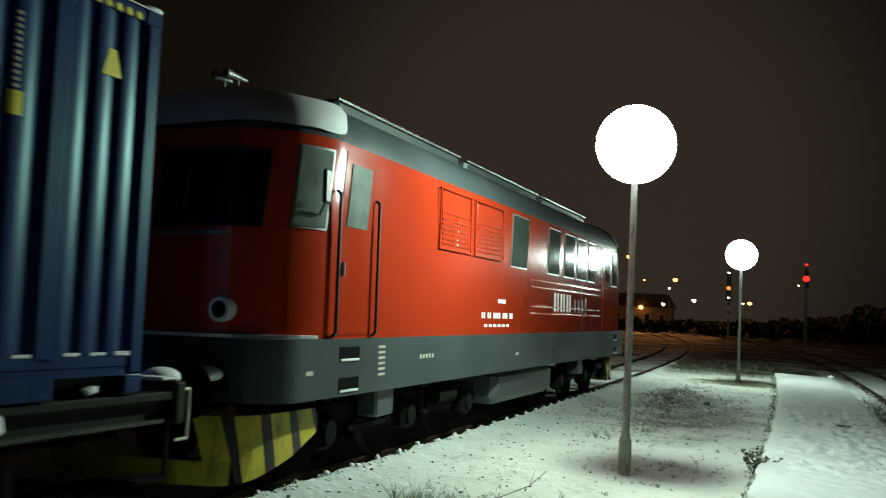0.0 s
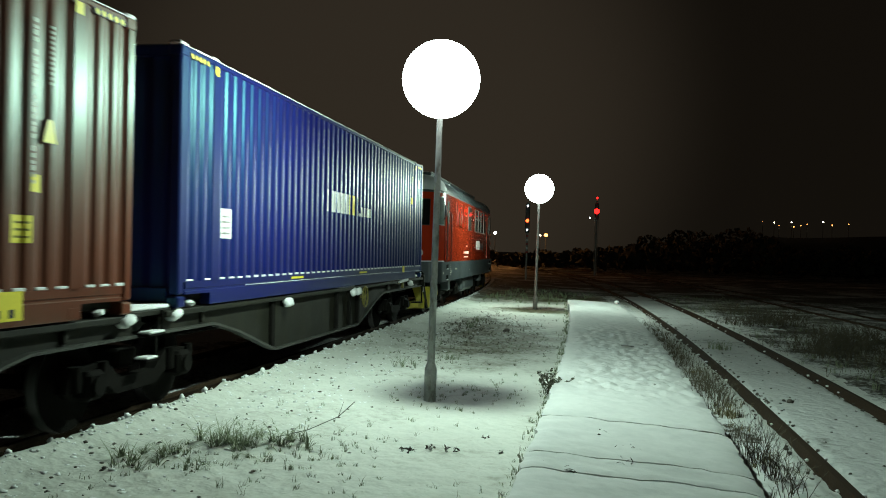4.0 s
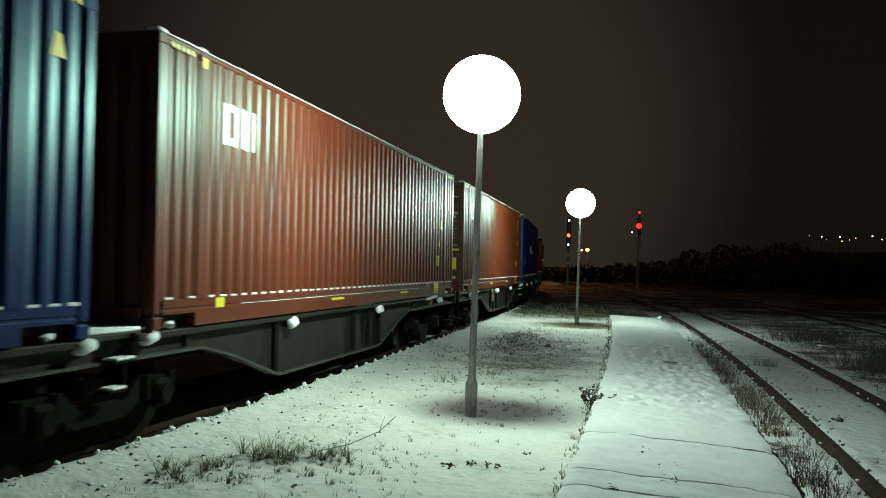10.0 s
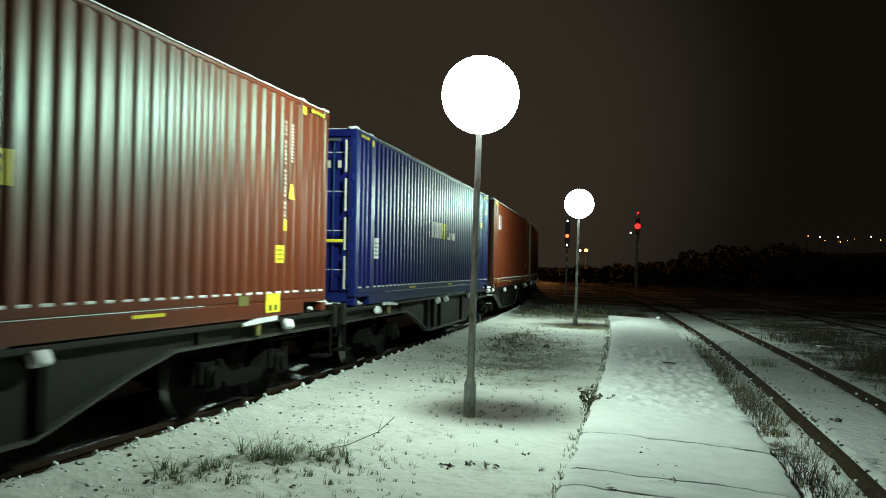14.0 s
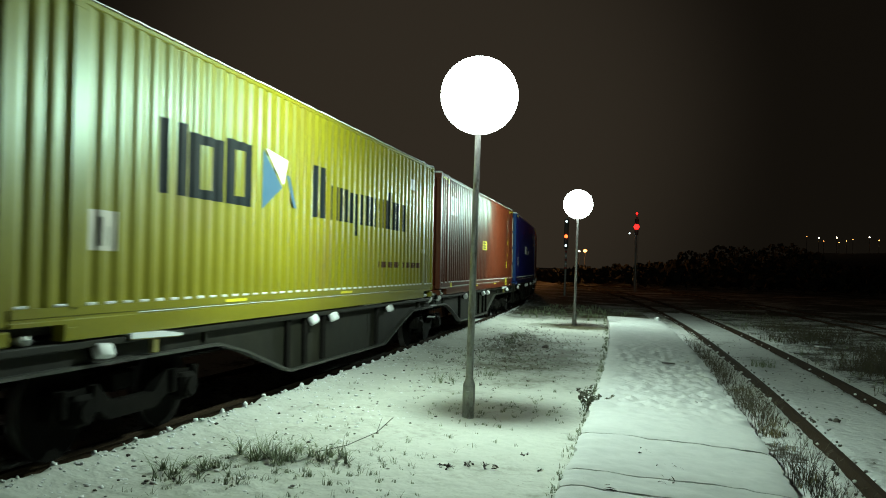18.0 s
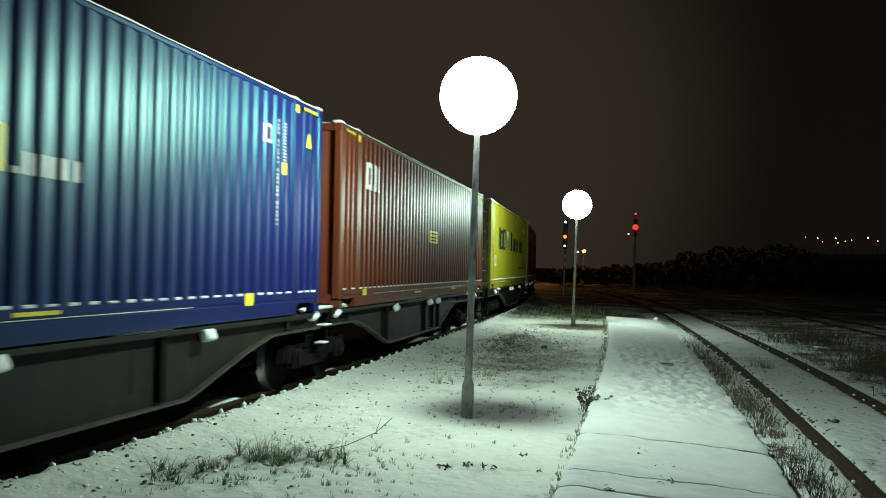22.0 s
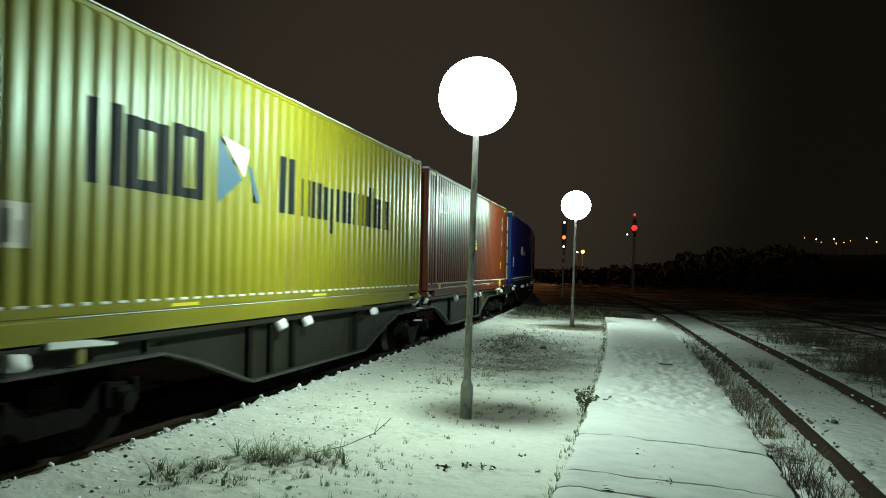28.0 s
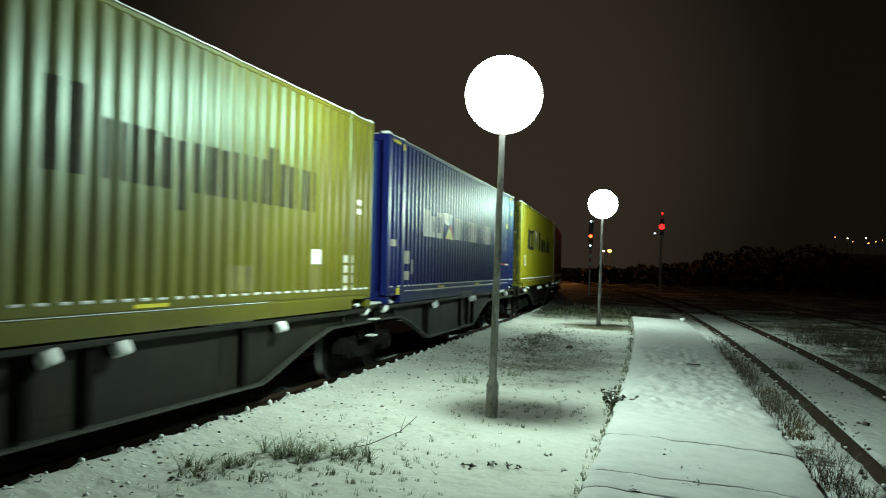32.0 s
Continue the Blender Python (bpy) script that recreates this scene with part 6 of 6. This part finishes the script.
    for sg in (-1, 1):
        for _ in range(160):
            p = side_point(RNG.uniform(5, 30), sg * 0.7525 + RNG.choice((-1, 1)) * RNG.uniform(0.10, 0.2))
            r = RNG.uniform(0.012, 0.028)
            st.rock((p.x, p.y, ground_z(p.x, p.y) + r * 0.1), r, 0.7)
    for _ in range(120):
        p = train_point(4.5 + 13 * RNG.random(), 1.15 + 2.6 * RNG.random())
        r = RNG.uniform(0.012, 0.026)
        st.rock((p.x, p.y, ground_z(p.x, p.y) + r * 0.05), r, 0.4)
    solid("loose_stones", st, M_STONE, "dark ballast stones in the snow", "stones", kind="stuff")


# ---- distance ----
def bearing(az, el, dist):
    a = radians(az)
    return Vector((dist * math.sin(a), dist * math.cos(a), EYE + dist * math.tan(radians(el))))


def build_distance():
    # signal beside the track ahead: two white lamps and an amber one on a striped mast
    b = bearing(-7.13, 0, 60)
    sg = thing("railway_signal", "railway colour-light signal on a striped mast with an amber light", "signal", at=pose(b.x, b.y, -0.1))
    part("mast", Mesh().tube((0, 0, 0), (0, 0, 5.4), 0.07, seg=12), M_POLE, sg, smooth=40)
    for k in range(6):
        part("band", Mesh().tube((0, 0, 1.9 + k * 0.28), (0, 0, 2.04 + k * 0.28), 0.075, seg=12), M_WHITE if k % 2 else M_MASTRED, sg, "painted mast band")
    hd = part("signal_head", Mesh().box((0, -0.12, 4.3), (0.3, 0.1, 2.0), 0.05), M_BLACK, sg, "black signal head")
    for z, mt, r, lb in ((5.05, M_WHITELIGHT, 0.07, "white lamp"), (4.03, M_ORANGELIGHT, 0.12, "glowing amber lens"), (3.40, M_WHITELIGHT, 0.065, "white lamp")):
        part("lens", Mesh().ball((0, -0.2, z + 0.1), r, 12, 8), mt, hd, lb, smooth=180)
    b = bearing(-2.66, 0, 80)
    sg = thing("railway_signal", "railway signal mast showing a red light", "signal", at=pose(b.x, b.y, -0.1))
    part("mast", Mesh().tube((0, 0, 0), (0, 0, 7.0), 0.08, seg=12), M_POLE, sg, smooth=40)
    hd = part("signal_head", Mesh().box((0, -0.12, 5.9), (0.34, 0.12, 1.5), 0.06), M_BLACK, sg, "black signal head")
    # red lens drawn oversize so that it takes in the bloom
    part("lens", Mesh().ball((0, -0.22, 5.9), 0.24, 14, 10), M_REDLIGHT, hd, "glowing red lens, widened to its bloom", smooth=180)
    part("lens", Mesh().ball((0, -0.22, 7.1), 0.09, 12, 8), M_REDLIGHT, hd, "small red lamp", smooth=180)
    part("lens", Mesh().ball((-0.6, -0.1, 5.3), 0.07, 12, 8), M_WHITELIGHT, hd, "small white lamp", smooth=180)
    part("ladder", Mesh().tube((0.15, 0.1, 0), (0.15, 0.1, 5.6), 0.02, seg=6).tube((-0.15, 0.1, 0), (-0.15, 0.1, 5.6), 0.02, seg=6), M_POLE, sg)

    # yard and street lamps of the town behind the curve
    for az, el, dist, r, mt in ((-13.35, 3.83, 110, 0.26, M_SODIUM), (-12.34, 2.38, 150, 0.15, M_SODIUM), (-10.41, 2.46, 140, 0.34, M_SODIUM), (-10.75, 1.9, 150, 0.16, M_FARWHITE), (-11.1, 0.88, 150, 0.26, M_FARWHITE),
                            (-9.23, 1.19, 140, 0.28, M_FARWHITE), (-12.5, 0.62, 160, 0.4, M_SODIUM), (-5.90, 1.16, 120, 0.26, M_SODIUM), (-6.28, 1.13, 125, 0.12, M_FARWHITE)):
        p = bearing(az, el, dist)
        lp = thing("street_lamp", "distant lit street lamp on a thin pole", "lamp", "lamps of the far town", at=pose(p.x, p.y, -0.1))
        part("pole", Mesh().tube((0, 0, 0), (0, 0, p.z - r + 0.1), 0.06, 0.04, seg=8), M_POLE, lp)
        part("lamp_head", Mesh().ball((0, 0, p.z + 0.1), r, 12, 8, 0.8), mt, lp, "glowing lamp head", smooth=180)
    for az, el, dist, w in ((-12.6, 2.2, 112, 2600), (-9.8, 2.4, 105, 1500)):
        p = bearing(az, el, dist)
        ld = bpy.data.lights.new("street_light", "POINT")
        ld.energy, ld.color, ld.shadow_soft_size = w, (1.0, 0.42, 0.12), 0.25
        new("street_light", ld).location = p
    # town on a rise across the fields
    rise = Mesh()
    rows = []
    for d, hgt in ((330, -0.1), (400, 9.0), (470, 16.5), (560, 17.0), (700, -0.1)):
        rows.append([(bearing(a, 0, d).x, bearing(a, 0, d).y, -0.1 + (hgt + 0.1) * step(2, 8, a) * (1 - step(60, 75, a)) * (0.9 + 0.1 * noise.noise((a * 0.3, d * 0.01, 0)))) for a in np.linspace(0, 80, 60)])
    solid("hill", rise.grid(rows), M_WOOD, "dark low hill across the fields", "hill", kind="structure", smooth=180)
    for az, el, r, mt in ((7.55, 2.42, 0.16, M_SODIUM), (8.22, 2.35, 0.26, M_FARWHITE), (8.5, 2.18, 0.16, M_SODIUM), (9.22, 2.38, 0.28, M_FARWHITE), (9.35, 2.10, 0.26, M_SODIUM), (9.75, 2.20, 0.18, M_SODIUM), (10.1, 2.3, 0.16, M_SODIUM), (10.99, 2.44, 0.26, M_FARWHITE), (11.5, 2.25, 0.26, M_SODIUM), (12.4, 2.35, 0.2, M_SODIUM)):
        p = bearing(az, el, 465)
        lp = thing("street_lamp", "tiny far lamp on the hillside", "lamp", "lamps on the hill", at=pose(p.x, p.y, 12.0))
        part("pole", Mesh().tube((0, 0, 0), (0, 0, p.z - 12.0), 0.12, seg=6), M_POLE, lp)
        part("lamp_head", Mesh().ball((0, 0, p.z - 12.0 + r), r, 8, 6), mt, lp, "glowing lamp head", smooth=180)
    # dark woods behind the side track
    w = Mesh()
    for k in range(9000):
        az = RNG.uniform(-15, 16)
        top = 0.55 + 0.45 * step(-8, -4, az) + 1.45 * step(-3, 3, az) * (1 - 0.6 * step(7.0, 9.5, az)) + 0.35 * noise.noise((az * 0.9, 0.3, 0)) + 0.25 * noise.noise((az * 3.0, 5.3, 0))
        d = RNG.uniform(95, 150)
        share = RNG.random() ** 0.9
        c = bearing(az, top * share - 0.75, d)
        c.z = max(0.2, c.z)
        s = RNG.uniform(0.3, 0.8) * (1.1 - 0.65 * share)
        u = Vector((RNG.gauss(0, 1), RNG.gauss(0, 1), RNG.gauss(0, 1))).normalized() * s
        v = u.cross(Vector((RNG.gauss(0, 1), RNG.gauss(0, 1), RNG.gauss(0, 1)))).normalized() * s * 0.7
        w.add([c - u, c + v, c + u, c - v], [(0, 1, 2, 3)])
    solid("woods", w, M_WOOD, "dark leafless thicket along the far side of the yard", "woods", kind="stuff")
    # a low station building beyond the curve
    p = bearing(-12.9, 0, 165)
    h = thing("house", "low plastered railway house lit by sodium lamps", "building", at=pose(p.x, p.y, -0.1, 0, 0, 8))
    part("wall", Mesh().box((0, 0, 1.9), (14, 8, 3.8)), M_PLASTER, h)
    part("roof", Mesh().prism([(-7.6, 3.8), (7.6, 3.8), (6.0, 6.2), (-6.0, 6.2)], "y", -4.6, 4.6), M_ROOFTILE, h)
    for k in range(5):
        wf = part("window", Mesh().box((-5.2 + k * 2.6, -4.02, 1.9), (1.1, 0.1, 1.5), 0.02), M_WHITE, h)
        part("pane", Mesh().box((-5.2 + k * 2.6, -4.08, 1.9), (0.9, 0.03, 1.3)), M_GLASS, wf)


# ---- build ----
build_ground()
build_tracks()
build_platform()
build_lamps()
locomotive = build_loco()
boxes = build_containers()
REAR_SPOTS = (7.25, 6.32, 3.15, 12.3)
wagons = [build_wagon(True, 5.66), build_wagon(False, 8.01, (7.22, 6.86, 3.22, 12.3)), build_wagon(True, None, (10.2, 6.15, 1.30)), build_wagon(False, None, REAR_SPOTS),
          build_wagon(True, None, (10.1, 6.95, 6.05, 1.30)), build_wagon(False, None, (7.27, 6.43, 3.35, 12.35)), build_wagon(True, None, (10.15, 7.17, 6.30, 1.30)), build_wagon(False, None, REAR_SPOTS),
          build_wagon(True, 5.66, (10.1, 7.00, 6.20, 1.30)), build_wagon(False, None, REAR_SPOTS), build_wagon(True, None, (10.2, 6.51, 6.18, 1.30)), build_wagon(False, None, REAR_SPOTS)]
build_plants()
build_distance()

# ---- motion of the train ----
GAP_JOINT, GAP_COUPLING = 0.95, 1.445
KNOTS = [(0.0, 5.04), (1.5, 11.28), (3.5, 20.2), (5.5, 29.22), (8.0, 41.22), (10.5, 53.39), (13.0, 66.4), (16.0, 82.2), (19.0, 99.01), (22.0, 115.93), (25.0, 133.81), (28.0, 151.91), (30.5, 167.53), (32.0, 176.75)]


def progress():
    """Where the first container's front end is along the track, as a natural cubic through the knots."""
    t, y = np.array([a for a, b in KNOTS]), np.array([b for a, b in KNOTS])
    n, h = len(t), np.diff(t)
    A, b = np.eye(n), np.zeros(n)
    for i in range(1, n - 1):
        A[i, i - 1:i + 2] = h[i - 1], 2 * (h[i - 1] + h[i]), h[i]
        b[i] = 6 * ((y[i + 1] - y[i]) / h[i] - (y[i] - y[i - 1]) / h[i - 1])
    m = np.linalg.solve(A, b)

    def at(q):
        i = min(max(int(np.searchsorted(t, q)) - 1, 0), n - 2)
        u = (t[i + 1] - q) / h[i]
        v = 1 - u
        return float(u * y[i] + v * y[i + 1] + h[i] ** 2 / 6 * ((u ** 3 - u) * m[i] + (v ** 3 - v) * m[i + 1]))
    return at


def on_track(s, inset, lift):
    """The pose of a vehicle whose middle is at s: turned along the curve and leaning with the cant."""
    th = train_heading(s)
    lean = CANT * step(-12, 2, s)
    return Matrix.Translation(train_point(s, 0.7525 - inset, -0.015)) @ Matrix.Rotation(th, 4, "Z") @ Matrix.Rotation(radians(-lean), 4, "Y") @ Matrix.Translation((-0.7525, 0, lift))


def motions():
    at = progress()
    times = list(range(0, 33))
    walk(locomotive, [(t, on_track(at(t) + LOCO_C, 0.06, 0.0)) for t in times])
    for i in range(12):
        back = i * CL + (i + 1) // 2 * GAP_JOINT + i // 2 * GAP_COUPLING + CL / 2
        walk(boxes[i], [(t, on_track(at(t) - back, 0.07, 1.155)) for t in times])
        walk(wagons[i], [(t, on_track(at(t) - back, 0.07, 0.0)) for t in times])
    # every wheelset turns with the way gone
    ticks = [k / 10 for k in range(321)]
    way = [at(t) for t in ticks]
    for v in [locomotive] + wagons:
        for ws in v.children:
            if ws.name.startswith("wheelset"):
                y, r = ws.location.y, ws.location.z
                walk(ws, [(t, pose(0, y, r, -math.degrees(d / r))) for t, d in zip(ticks, way)])


motions()
